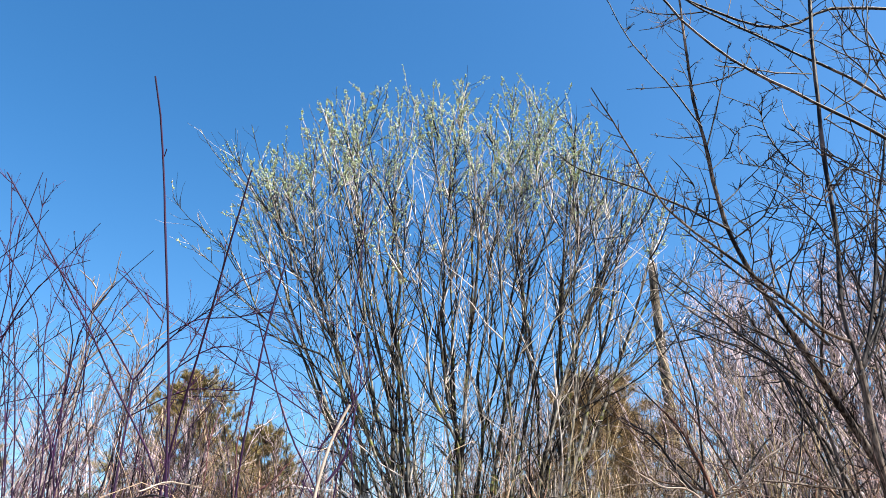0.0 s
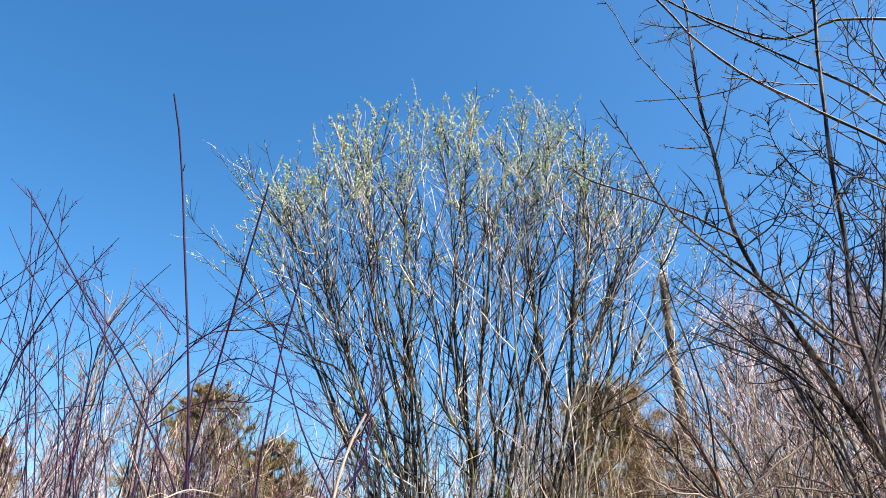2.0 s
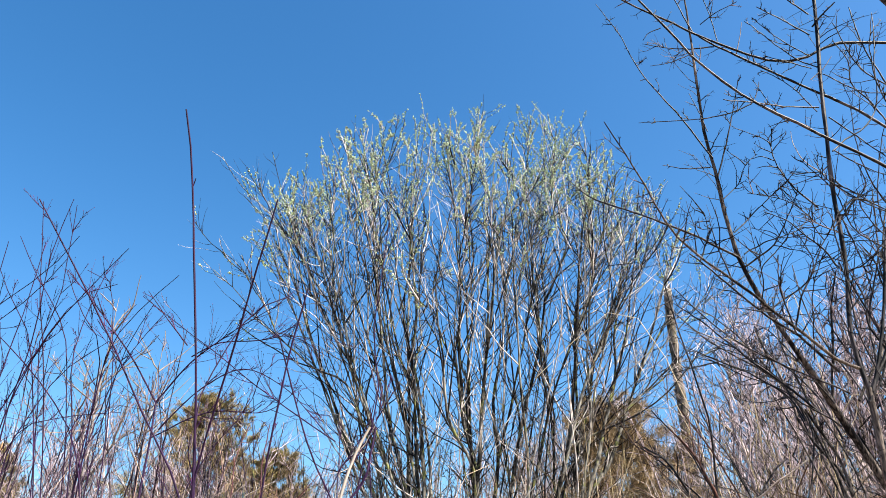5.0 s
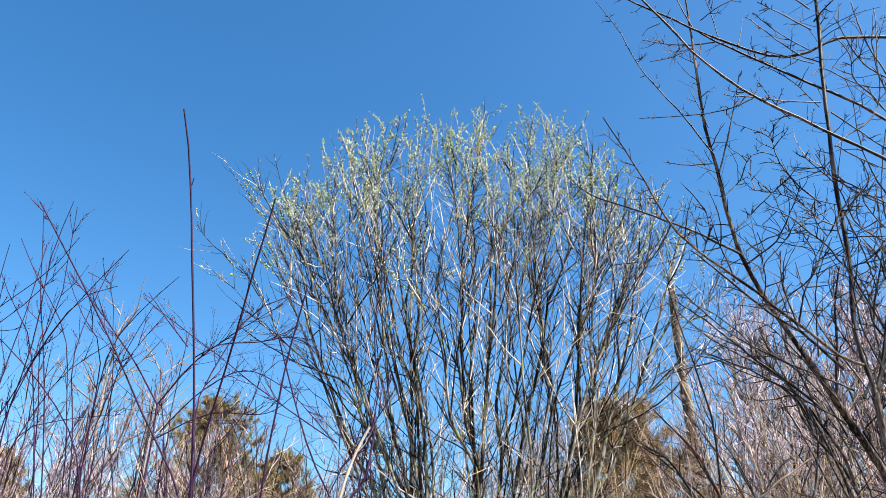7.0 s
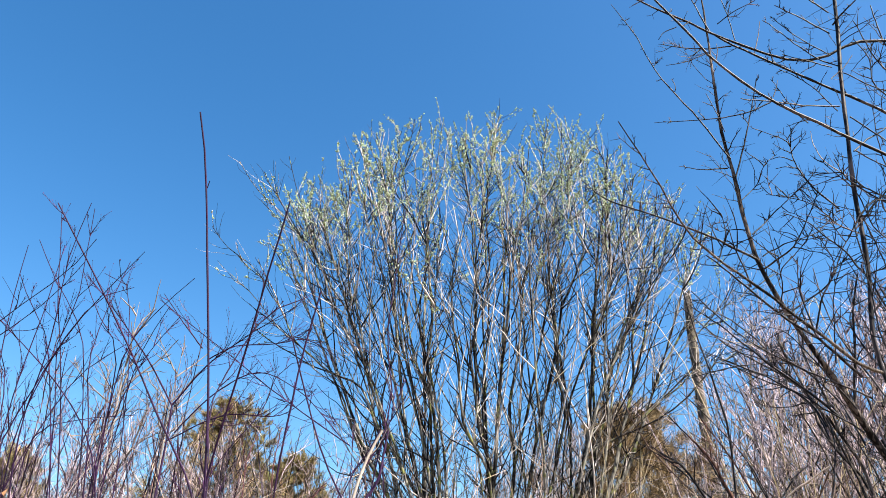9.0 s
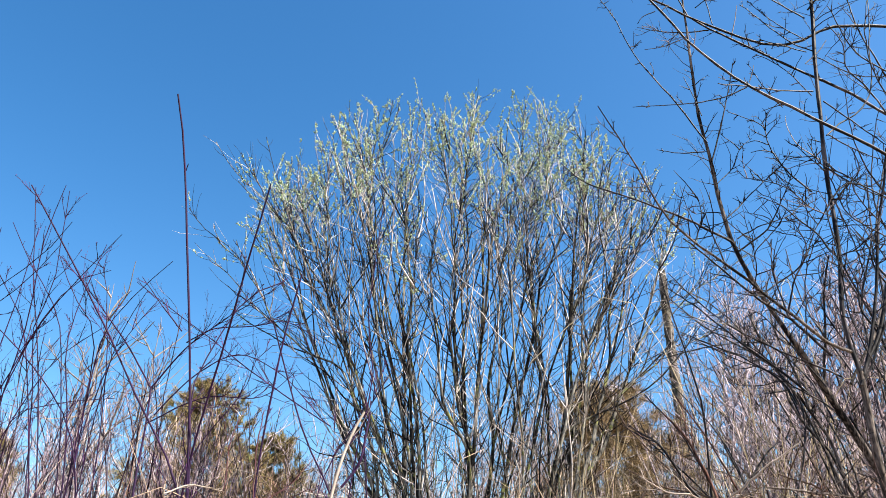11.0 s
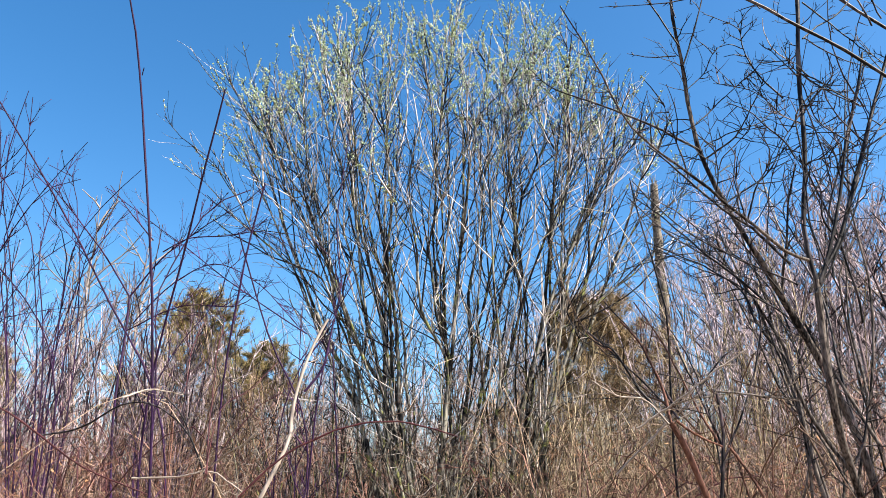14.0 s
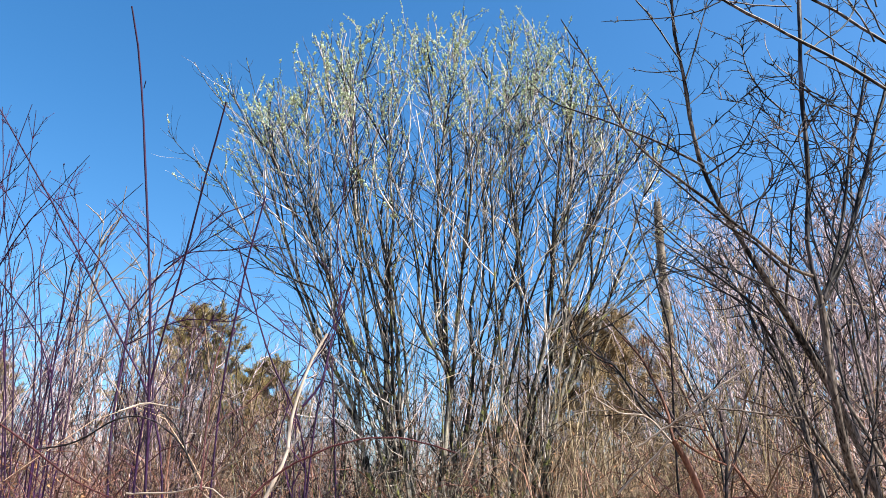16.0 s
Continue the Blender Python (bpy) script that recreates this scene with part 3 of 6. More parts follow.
limb(grey, [(1.30, 3.60, 5.17), (1.20, 3.60, 5.11), (1.17, 3.60, 5.06)], 0.0037, 0.0019, twigs=0, tlen=0.45, tr=0.0045, wander=0.036, angle=54, seed=18, **G)
limb(grey, [(1.95, 4.20, 5.62), (1.94, 4.20, 5.85), (1.90, 4.20, 6.13)], 0.0044, 0.0024, twigs=5, tlen=0.108, tr=0.0045, wander=0.036, angle=54, seed=19, **G)
limb(grey, [(1.77, 4.20, 5.71), (1.71, 4.20, 5.94), (1.65, 4.20, 6.20)], 0.0058, 0.0031, twigs=5, tlen=0.135, tr=0.0045, wander=0.036, angle=54, seed=20, **G)
limb(grey, [(1.84, 4.20, 5.79), (1.94, 4.15, 5.85), (2.12, 4.10, 5.93)], 0.0044, 0.0023, twigs=5, tlen=0.108, tr=0.0045, wander=0.036, angle=54, seed=21, **G)
# Two dead stubs, coloured pale to carry the sunlight on them as well.
limb(grey, [(2.07, 4.20, 5.49), (2.12, 4.18, 5.65), (2.14, 4.15, 5.76)], 0.0040, 0.0022, twigs=0, tlen=0.45, tr=0.003, wander=0.048, angle=46, seed=22, mat=M_PALE, twigmat=M_GREYTWIG)
limb(grey, [(2.51, 4.10, 5.14), (2.62, 4.07, 5.24), (2.68, 4.05, 5.32)], 0.0040, 0.0022, twigs=0, tlen=0.45, tr=0.003, wander=0.048, angle=46, seed=23, mat=M_PALE, twigmat=M_GREYTWIG)
limb(grey, [(2.64, 4.10, 5.66), (2.70, 4.05, 5.72), (2.80, 4.00, 5.81)], 0.0075, 0.0047, twigs=5, tlen=0.090, tr=0.0045, wander=0.036, angle=54, seed=24, **G)
limb(grey, [(2.64, 4.10, 5.79), (2.47, 4.05, 5.90), (2.38, 4.00, 5.96)], 0.0061, 0.0031, twigs=5, tlen=0.135, tr=0.0045, wander=0.036, angle=54, seed=25, **G)
limb(grey, [(2.60, 4.10, 5.58), (2.39, 4.05, 5.69), (2.20, 4.00, 5.77)], 0.0059, 0.0030, twigs=7, tlen=0.135, tr=0.0045, wander=0.036, angle=54, seed=26, **G)
limb(grey, [(2.56, 4.10, 5.36), (2.34, 4.05, 5.49), (2.15, 4.00, 5.66)], 0.0044, 0.0022, twigs=7, tlen=0.135, tr=0.0045, wander=0.036, angle=54, seed=27, **G)
limb(grey, [(2.54, 4.10, 5.25), (2.37, 4.05, 5.26), (2.16, 4.00, 5.29)], 0.0043, 0.0022, twigs=7, tlen=0.135, tr=0.0045, wander=0.036, angle=54, seed=28, **G)
limb(grey, [(2.49, 4.10, 4.85), (2.34, 4.07, 5.05), (2.20, 4.03, 5.13), (2.11, 4.00, 5.15)], 0.0041, 0.0021, twigs=7, tlen=0.135, tr=0.0045, wander=0.036, angle=54, seed=29, **G)
limb(grey, [(2.37, 4.20, 4.12), (2.24, 4.22, 4.32), (2.18, 4.24, 4.54), (2.18, 4.26, 4.73), (2.09, 4.28, 4.79), (2.01, 4.30, 4.85)], 0.0065, 0.0021, twigs=16, tlen=0.225, tr=0.0045, wander=0.036, angle=54, seed=30, **G)
limb(grey, [(2.17, 4.25, 4.72), (2.25, 4.22, 4.83), (2.30, 4.20, 4.87)], 0.0041, 0.0021, twigs=2, tlen=0.090, tr=0.0045, wander=0.036, angle=54, seed=31, **G)
# Another dead stub whose pale colour includes its sunlight.
limb(grey, [(2.48, 4.20, 4.38), (2.38, 4.23, 4.52), (2.36, 4.27, 4.71), (2.38, 4.30, 4.83)], 0.0042, 0.0020, twigs=0, tlen=0.45, tr=0.003, wander=0.048, angle=46, seed=32, mat=M_PALE, twigmat=M_GREYTWIG)
limb(grey, [(2.18, 4.25, 4.54), (2.08, 4.22, 4.55), (2.00, 4.20, 4.52)], 0.0040, 0.0020, twigs=0, tlen=0.45, tr=0.0045, wander=0.036, angle=54, seed=33, **G)
limb(grey, [(2.19, 4.25, 4.48), (2.10, 4.22, 4.47), (2.02, 4.20, 4.44)], 0.0040, 0.0020, twigs=0, tlen=0.45, tr=0.0045, wander=0.036, angle=54, seed=34, **G)
limb(grey, [(2.68, 4.10, 4.09), (2.54, 4.07, 4.18), (2.38, 4.03, 4.24), (2.31, 4.00, 4.38)], 0.0052, 0.0026, twigs=10, tlen=0.225, tr=0.0045, wander=0.036, angle=54, seed=35, **G)
limb(grey, [(2.53, 4.20, 3.89), (2.37, 4.25, 4.01), (2.25, 4.30, 4.21), (2.10, 4.35, 4.31), (2.01, 4.40, 4.36)], 0.0051, 0.0020, twigs=21, tlen=0.27, tr=0.0045, wander=0.036, angle=54, seed=36, **G)
limb(grey, [(1.75, 4.20, 4.19), (1.86, 4.23, 4.31), (2.02, 4.27, 4.56), (2.10, 4.30, 4.63)], 0.0037, 0.0021, twigs=10, tlen=0.225, tr=0.0045, wander=0.036, angle=54, seed=37, **G)
limb(grey, [(1.77, 4.20, 3.93), (1.93, 4.23, 4.08), (2.14, 4.27, 4.28), (2.27, 4.30, 4.40)], 0.0049, 0.0021, twigs=14, tlen=0.27, tr=0.0045, wander=0.036, angle=54, seed=38, **G)
limb(grey, [(1.83, 4.25, 3.79), (2.00, 4.30, 3.90), (2.26, 4.35, 4.02), (2.48, 4.40, 4.23)], 0.0049, 0.0021, twigs=14, tlen=0.27, tr=0.0045, wander=0.036, angle=54, seed=39, **G)
limb(grey, [(2.40, 4.00, 2.74), (2.31, 4.00, 2.97), (2.30, 4.00, 3.58), (2.33, 4.00, 3.90), (2.52, 4.00, 4.06), (2.73, 4.00, 3.95)], 0.0044, 0.0039, twigs=18, tlen=0.27, tr=0.0045, wander=0.036, angle=54, seed=40, **G)
limb(grey, [(2.72, 4.10, 3.71), (2.52, 4.10, 3.87), (2.44, 4.10, 4.21), (2.28, 4.10, 4.44)], 0.0050, 0.0026, twigs=18, tlen=0.27, tr=0.0045, wander=0.036, angle=54, seed=41, **G)
limb(grey, [(2.01, 4.94, -0.05), (2.94, 4.60, 3.06), (2.96, 4.67, 3.57), (3.09, 4.73, 4.13), (3.37, 4.80, 4.81)], 0.0118, 0.0048, twigs=19, tlen=0.45, tr=0.0045, wander=0.036, angle=54, seed=42, **G_LIT)
limb(grey, [(3.14, 4.20, 4.74), (3.02, 4.17, 5.11), (3.02, 4.13, 5.40), (3.11, 4.10, 5.75)], 0.0057, 0.0032, twigs=10, tlen=0.225, tr=0.0045, wander=0.036, angle=54, seed=43, **G)
limb(grey, [(3.20, 4.20, 5.09), (2.98, 4.17, 5.27), (2.86, 4.13, 5.51), (2.80, 4.10, 5.70)], 0.0059, 0.0031, twigs=9, tlen=0.225, tr=0.0045, wander=0.036, angle=54, seed=44, **G)
limb(grey, [(2.22, 4.99, -0.05), (2.32, 4.60, 2.26), (2.30, 4.76, 2.66), (2.23, 4.92, 3.09), (2.03, 5.08, 3.35), (1.86, 5.24, 3.56), (1.61, 5.40, 3.93)], 0.0120, 0.0044, twigs=9, tlen=0.378, tr=0.0045, wander=0.036, angle=54, seed=45, **G_LIT)
limb(grey, [(2.63, 4.51, -0.05), (2.39, 4.80, 2.28), (2.36, 4.88, 2.54), (2.33, 4.96, 2.90), (2.16, 5.04, 3.29), (1.93, 5.12, 3.67), (1.72, 5.20, 3.85)], 0.0113, 0.0042, twigs=9, tlen=0.378, tr=0.0045, wander=0.036, angle=54, seed=46, **G_LIT)
limb(grey, [(1.65, 5.20, -0.05), (2.41, 4.60, 2.42), (2.40, 4.82, 2.83), (2.38, 5.05, 3.13), (2.13, 5.28, 3.33), (1.73, 5.50, 3.59)], 0.0097, 0.0029, twigs=9, tlen=0.360, tr=0.0045, wander=0.036, angle=54, seed=47, **G_LIT)
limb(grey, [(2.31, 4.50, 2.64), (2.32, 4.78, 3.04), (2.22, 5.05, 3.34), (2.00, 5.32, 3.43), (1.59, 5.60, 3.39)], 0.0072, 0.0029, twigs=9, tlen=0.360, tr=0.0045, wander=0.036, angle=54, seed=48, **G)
limb(grey, [(2.05, 4.66, -0.05), (2.81, 5.00, 2.31), (2.83, 5.05, 2.65), (2.90, 5.10, 2.97), (2.92, 5.15, 3.50), (2.88, 5.20, 3.79)], 0.0121, 0.0046, twigs=9, tlen=0.405, tr=0.0045, wander=0.036, angle=54, seed=49, **G_LIT)
limb(grey, [(3.23, 4.87, -0.05), (2.85, 4.80, 2.45), (2.84, 4.80, 2.82), (2.84, 4.80, 3.05), (3.02, 4.80, 3.37)], 0.0105, 0.0057, twigs=9, tlen=0.405, tr=0.0045, wander=0.036, angle=54, seed=50, **G_LIT)
limb(grey, [(2.97, 4.88, -0.05), (2.71, 4.70, 1.50), (2.68, 4.88, 1.78), (2.67, 5.06, 2.04), (2.57, 5.24, 2.29), (2.51, 5.42, 2.74), (2.40, 5.60, 3.29)], 0.0148, 0.0045, twigs=9, tlen=0.405, tr=0.0045, wander=0.036, angle=54, seed=51, **G_LIT)
limb(grey, [(2.66, 4.59, -0.05), (2.80, 4.80, 1.50), (2.90, 4.90, 1.91), (3.01, 5.00, 2.37), (3.03, 5.10, 2.78), (3.15, 5.20, 3.33)], 0.0139, 0.0060, twigs=9, tlen=0.405, tr=0.0045, wander=0.036, angle=54, seed=52, **G_LIT)
limb(grey, [(2.46, 4.30, 1.81), (2.53, 4.30, 1.94), (2.59, 4.30, 2.13)], 0.0079, 0.0036, twigs=9, tlen=0.27, tr=0.0045, wander=0.036, angle=54, seed=53, **G)
limb(grey, [(2.26, 4.20, 2.84), (2.02, 4.22, 2.97), (1.84, 4.24, 3.07), (1.61, 4.26, 3.24), (1.47, 4.28, 3.40), (1.35, 4.30, 3.57)], 0.0068, 0.0029, twigs=12, tlen=0.288, tr=0.0045, wander=0.036, angle=54, seed=54, **G)
limb(grey, [(2.18, 4.25, 2.79), (2.10, 4.26, 2.93), (2.00, 4.28, 3.12), (1.87, 4.29, 3.29), (1.70, 4.30, 3.33)], 0.0056, 0.0023, twigs=9, tlen=0.288, tr=0.0045, wander=0.036, angle=54, seed=55, **G)
limb(grey, [(2.19, 4.25, 2.65), (2.03, 4.31, 2.80), (1.94, 4.38, 2.91), (1.73, 4.44, 3.04), (1.52, 4.50, 3.18)], 0.0056, 0.0024, twigs=10, tlen=0.288, tr=0.0045, wander=0.036, angle=54, seed=56, **G)
limb(grey, [(2.06, 4.40, 2.65), (2.04, 4.45, 2.81), (2.00, 4.50, 3.01), (1.85, 4.55, 3.18), (1.66, 4.60, 3.27)], 0.0057, 0.0025, twigs=9, tlen=0.288, tr=0.0045, wander=0.036, angle=54, seed=57, **G)
limb(grey, [(2.10, 4.20, 3.05), (2.14, 4.20, 3.24), (2.20, 4.20, 3.50), (2.31, 4.20, 3.74), (2.38, 4.20, 3.86)], 0.0045, 0.0025, twigs=7, tlen=0.288, tr=0.0045, wander=0.036, angle=54, seed=58, **G)
limb(grey, [(1.88, 4.20, 3.60), (1.90, 4.20, 3.66), (2.03, 4.20, 3.80), (2.12, 4.20, 3.91), (2.09, 4.20, 4.01)], 0.0040, 0.0025, twigs=5, tlen=0.288, tr=0.0045, wander=0.036, angle=54, seed=59, **G)
limb(grey, [(2.33, 4.10, 3.63), (2.30, 4.10, 3.71), (2.19, 4.10, 3.85), (2.10, 4.10, 3.95), (1.95, 4.10, 4.03)], 0.0059, 0.0024, twigs=9, tlen=0.288, tr=0.0045, wander=0.036, angle=54, seed=60, **G)
limb(grey, [(2.32, 4.10, 2.78), (2.37, 4.10, 2.85), (2.56, 4.10, 3.16), (2.73, 4.10, 3.50), (2.79, 4.10, 3.71)], 0.0067, 0.0038, twigs=9, tlen=0.288, tr=0.0045, wander=0.036, angle=54, seed=61, **G)
limb(grey, [(2.30, 4.10, 2.76), (2.35, 4.10, 2.85), (2.50, 4.10, 3.20), (2.60, 4.10, 3.54), (2.68, 4.10, 3.79), (2.78, 4.10, 4.06), (2.89, 4.10, 4.40)], 0.0111, 0.0068, twigs=10, tlen=0.288, tr=0.0045, wander=0.036, angle=54, seed=62, **G)
limb(grey, [(2.66, 4.30, 2.63), (2.64, 4.27, 2.79), (2.59, 4.24, 3.03), (2.53, 4.21, 3.26), (2.45, 4.18, 3.50), (2.38, 4.15, 3.68)], 0.0082, 0.0049, twigs=7, tlen=0.288, tr=0.0045, wander=0.036, angle=54, seed=63, **G)
limb(grey, [(2.36, 4.10, 3.57), (2.38, 4.07, 3.58), (2.56, 4.03, 3.62), (2.69, 4.00, 3.68)], 0.0047, 0.0025, twigs=7, tlen=0.288, tr=0.0045, wander=0.036, angle=54, seed=64, **G)
limb(grey, [(2.62, 4.30, 1.91), (2.57, 4.35, 2.11), (2.50, 4.40, 2.33), (2.44, 4.45, 2.52), (2.41, 4.50, 2.67)], 0.0127, 0.0062, twigs=10, tlen=0.288, tr=0.0045, wander=0.036, angle=54, seed=65, **G_LIT)
limb(grey, [(2.44, 4.35, 1.79), (2.35, 4.39, 1.99), (2.26, 4.42, 2.26), (2.25, 4.46, 2.47), (2.12, 4.50, 2.82)], 0.0137, 0.0073, twigs=10, tlen=0.288, tr=0.0045, wander=0.036, angle=54, seed=66, **G_LIT)
limb(grey, [(2.29, 4.10, 3.00), (2.25, 4.13, 3.13), (2.22, 4.16, 3.29), (2.32, 4.20, 3.46)], 0.0054, 0.0022, twigs=7, tlen=0.306, tr=0.0045, wander=0.036, angle=54, seed=67, **G)
limb(grey, [(2.40, 4.10, 3.93), (2.50, 4.07, 4.05), (2.63, 4.04, 4.20), (2.61, 4.02, 4.36)], 0.0074, 0.0024, twigs=7, tlen=0.306, tr=0.0045, wander=0.036, angle=54, seed=68, **G)
limb(grey, [(2.33, 4.10, 3.32), (2.42, 4.08, 3.43), (2.52, 4.07, 3.57), (2.49, 4.05, 3.70)], 0.0049, 0.0022, twigs=7, tlen=0.306, tr=0.0045, wander=0.036, angle=54, seed=69, **G)
limb(grey, [(1.92, 4.25, 3.40), (2.23, 4.32, 3.64), (2.44, 4.38, 3.94), (2.69, 4.45, 4.26)], 0.0063, 0.0025, twigs=7, tlen=0.306, tr=0.0045, wander=0.036, angle=54, seed=70, **G)
limb(grey, [(1.82, 4.25, 3.70), (2.02, 4.22, 3.85), (2.14, 4.18, 4.04), (2.24, 4.15, 4.23)], 0.0070, 0.0023, twigs=7, tlen=0.306, tr=0.0045, wander=0.036, angle=54, seed=71, **G)
limb(grey, [(1.57, 3.90, 3.41), (1.55, 3.90, 3.54), (1.51, 3.89, 3.69), (1.50, 3.89, 3.85)], 0.0060, 0.0020, twigs=7, tlen=0.306, tr=0.0045, wander=0.036, angle=54, seed=72, **G)
limb(grey, [(1.88, 3.90, 3.10), (1.86, 3.90, 3.25), (1.85, 3.90, 3.43), (1.88, 3.90, 3.61)], 0.0058, 0.0020, twigs=7, tlen=0.306, tr=0.0045, wander=0.036, angle=54, seed=73, **G)
limb(grey, [(1.88, 3.90, 3.13), (1.93, 3.85, 3.30), (2.03, 3.81, 3.50), (1.95, 3.76, 3.70)], 0.0061, 0.0020, twigs=7, tlen=0.306, tr=0.0045, wander=0.036, angle=54, seed=74, **G)
limb(grey, [(1.40, 3.90, 3.56), (1.44, 3.90, 3.66), (1.49, 3.91, 3.79), (1.48, 3.91, 3.92)], 0.0052, 0.0020, twigs=7, tlen=0.306, tr=0.0045, wander=0.036, angle=54, seed=75, **G)
limb(grey, [(1.71, 3.90, 3.28), (1.72, 3.84, 3.36), (1.70, 3.77, 3.45), (1.68, 3.71, 3.54)], 0.0042, 0.0019, twigs=7, tlen=0.306, tr=0.0045, wander=0.036, angle=54, seed=76, **G)
limb(grey, [(2.79, 4.15, 3.71), (3.03, 4.20, 3.97), (3.22, 4.25, 4.29), (3.53, 4.30, 4.63)], 0.0050, 0.0027, twigs=7, tlen=0.306, tr=0.0045, wander=0.036, angle=54, seed=77, **G)
limb(grey, [(2.68, 4.15, 3.44), (2.66, 4.19, 3.59), (2.69, 4.23, 3.76), (2.68, 4.27, 3.95)], 0.0076, 0.0024, twigs=7, tlen=0.306, tr=0.0045, wander=0.036, angle=54, seed=78, **G)
limb(grey, [(2.52, 4.15, 3.09), (2.45, 4.14, 3.24), (2.46, 4.13, 3.42), (2.41, 4.12, 3.60)], 0.0075, 0.0022, twigs=7, tlen=0.306, tr=0.0045, wander=0.036, angle=54, seed=79, **G)
limb(grey, [(2.79, 4.15, 3.71), (3.14, 4.22, 3.97), (3.47, 4.30, 4.30), (3.63, 4.37, 4.64)], 0.0065, 0.0028, twigs=7, tlen=0.306, tr=0.0045, wander=0.036, angle=54, seed=80, **G)
limb(grey, [(2.66, 4.15, 3.41), (2.59, 4.12, 3.52), (2.57, 4.09, 3.66), (2.49, 4.07, 3.79)], 0.0062, 0.0023, twigs=7, tlen=0.306, tr=0.0045, wander=0.036, angle=54, seed=81, **G)
limb(grey, [(2.81, 4.15, 3.77), (2.67, 4.10, 3.88), (2.57, 4.06, 4.02), (2.54, 4.01, 4.16)], 0.0058, 0.0023, twigs=7, tlen=0.306, tr=0.0045, wander=0.036, angle=54, seed=82, **G)
limb(grey, [(2.09, 4.30, 2.76), (1.93, 4.38, 2.99), (1.75, 4.45, 3.20), (1.61, 4.52, 3.40), (1.43, 4.60, 3.59)], 0.0090, 0.0030, twigs=11, tlen=0.30, tr=0.0045, wander=0.036, angle=54, seed=201, **G)
limb(grey, [(2.03, 4.35, 2.71), (2.01, 4.46, 2.90), (1.85, 4.57, 3.08), (1.64, 4.69, 3.24), (1.56, 4.80, 3.33)], 0.0070, 0.0030, twigs=10, tlen=0.30, tr=0.0045, wander=0.036, angle=54, seed=202, **G)
limb(grey, [(2.30, 4.40, 2.63), (2.24, 4.38, 2.85), (2.29, 4.35, 3.14), (2.38, 4.33, 3.53), (2.43, 4.30, 3.69)], 0.0100, 0.0050, twigs=10, tlen=0.30, tr=0.0045, wander=0.036, angle=54, seed=203, **G_LIT)
limb(grey, [(2.75, 4.70, -0.05), (2.39, 4.70, 2.17), (2.41, 4.78, 2.47), (2.33, 4.87, 2.66), (2.27, 4.95, 2.87), (2.28, 5.03, 3.11), (2.23, 5.12, 3.41), (2.21, 5.20, 3.64)], 0.0190, 0.0050, twigs=12, tlen=0.35, tr=0.0045, wander=0.036, angle=54, seed=204, **G_LIT)
limb(grey, [(2.85, 4.85, -0.05), (2.49, 4.90, 2.16), (2.53, 5.02, 2.33), (2.54, 5.13, 2.61), (2.56, 5.25, 2.90), (2.58, 5.37, 3.18), (2.52, 5.48, 3.62), (2.59, 5.60, 4.07)], 0.0170, 0.0050, twigs=12, tlen=0.40, tr=0.0045, wander=0.036, angle=54, seed=205, **G_LIT)
limb(grey, [(2.95, 4.70, 0.90), (2.73, 4.80, 2.46), (2.79, 4.92, 2.85), (2.80, 5.04, 3.12), (2.70, 5.16, 3.50), (2.68, 5.28, 3.83), (2.72, 5.40, 4.28)], 0.0120, 0.0040, twigs=12, tlen=0.35, tr=0.0045, wander=0.036, angle=54, seed=206, **G)
limb(grey, [(2.53, 4.60, 2.91), (2.83, 4.67, 3.32), (3.02, 4.73, 3.68), (3.30, 4.80, 4.26)], 0.0110, 0.0050, twigs=10, tlen=0.35, tr=0.0045, wander=0.036, angle=54, seed=207, **G_LIT)
limb(grey, [(2.81, 4.80, 3.05), (2.90, 4.87, 3.56), (3.15, 4.93, 4.14), (3.31, 5.00, 4.78)], 0.0090, 0.0040, twigs=10, tlen=0.35, tr=0.0045, wander=0.036, angle=54, seed=208, **G)
limb(grey, [(2.27, 4.25, 2.99), (2.05, 4.19, 3.19), (1.82, 4.12, 3.32), (1.61, 4.06, 3.48), (1.38, 4.00, 3.67)], 0.0100, 0.0040, twigs=11, tlen=0.30, tr=0.0045, wander=0.036, angle=54, seed=209, **G)
limb(grey, [(3.14, 4.20, 4.98), (3.13, 4.20, 5.08), (3.08, 4.20, 5.40), (3.04, 4.20, 5.67), (3.04, 4.20, 5.96)], 0.0065, 0.0040, twigs=5, tlen=0.22, tr=0.0042, wander=0.036, angle=54, seed=211, **G)
limb(grey, [(2.51, 4.10, 4.50), (2.60, 4.12, 4.59), (2.87, 4.15, 4.80), (3.09, 4.17, 5.50), (3.20, 4.20, 5.90)], 0.0060, 0.0030, twigs=6, tlen=0.22, tr=0.0042, wander=0.036, angle=54, seed=212, **G)
limb(grey, [(3.06, 4.20, 4.68), (3.03, 4.18, 4.74), (2.93, 4.16, 5.00), (2.83, 4.14, 5.15), (2.84, 4.12, 5.33), (2.76, 4.10, 5.52)], 0.0065, 0.0030, twigs=7, tlen=0.22, tr=0.0042, wander=0.036, angle=54, seed=213, **G)
limb(grey, [(2.59, 4.10, 5.26), (2.49, 4.13, 5.37), (2.29, 4.17, 5.65), (2.19, 4.20, 5.82)], 0.0050, 0.0030, twigs=4, tlen=0.20, tr=0.0042, wander=0.036, angle=54, seed=214, **G)
limb(grey, [(2.61, 4.10, 5.20), (2.82, 4.05, 4.99), (3.02, 4.00, 4.93)], 0.0045, 0.0025, twigs=5, tlen=0.20, tr=0.0042, wander=0.036, angle=54, seed=215, **G)
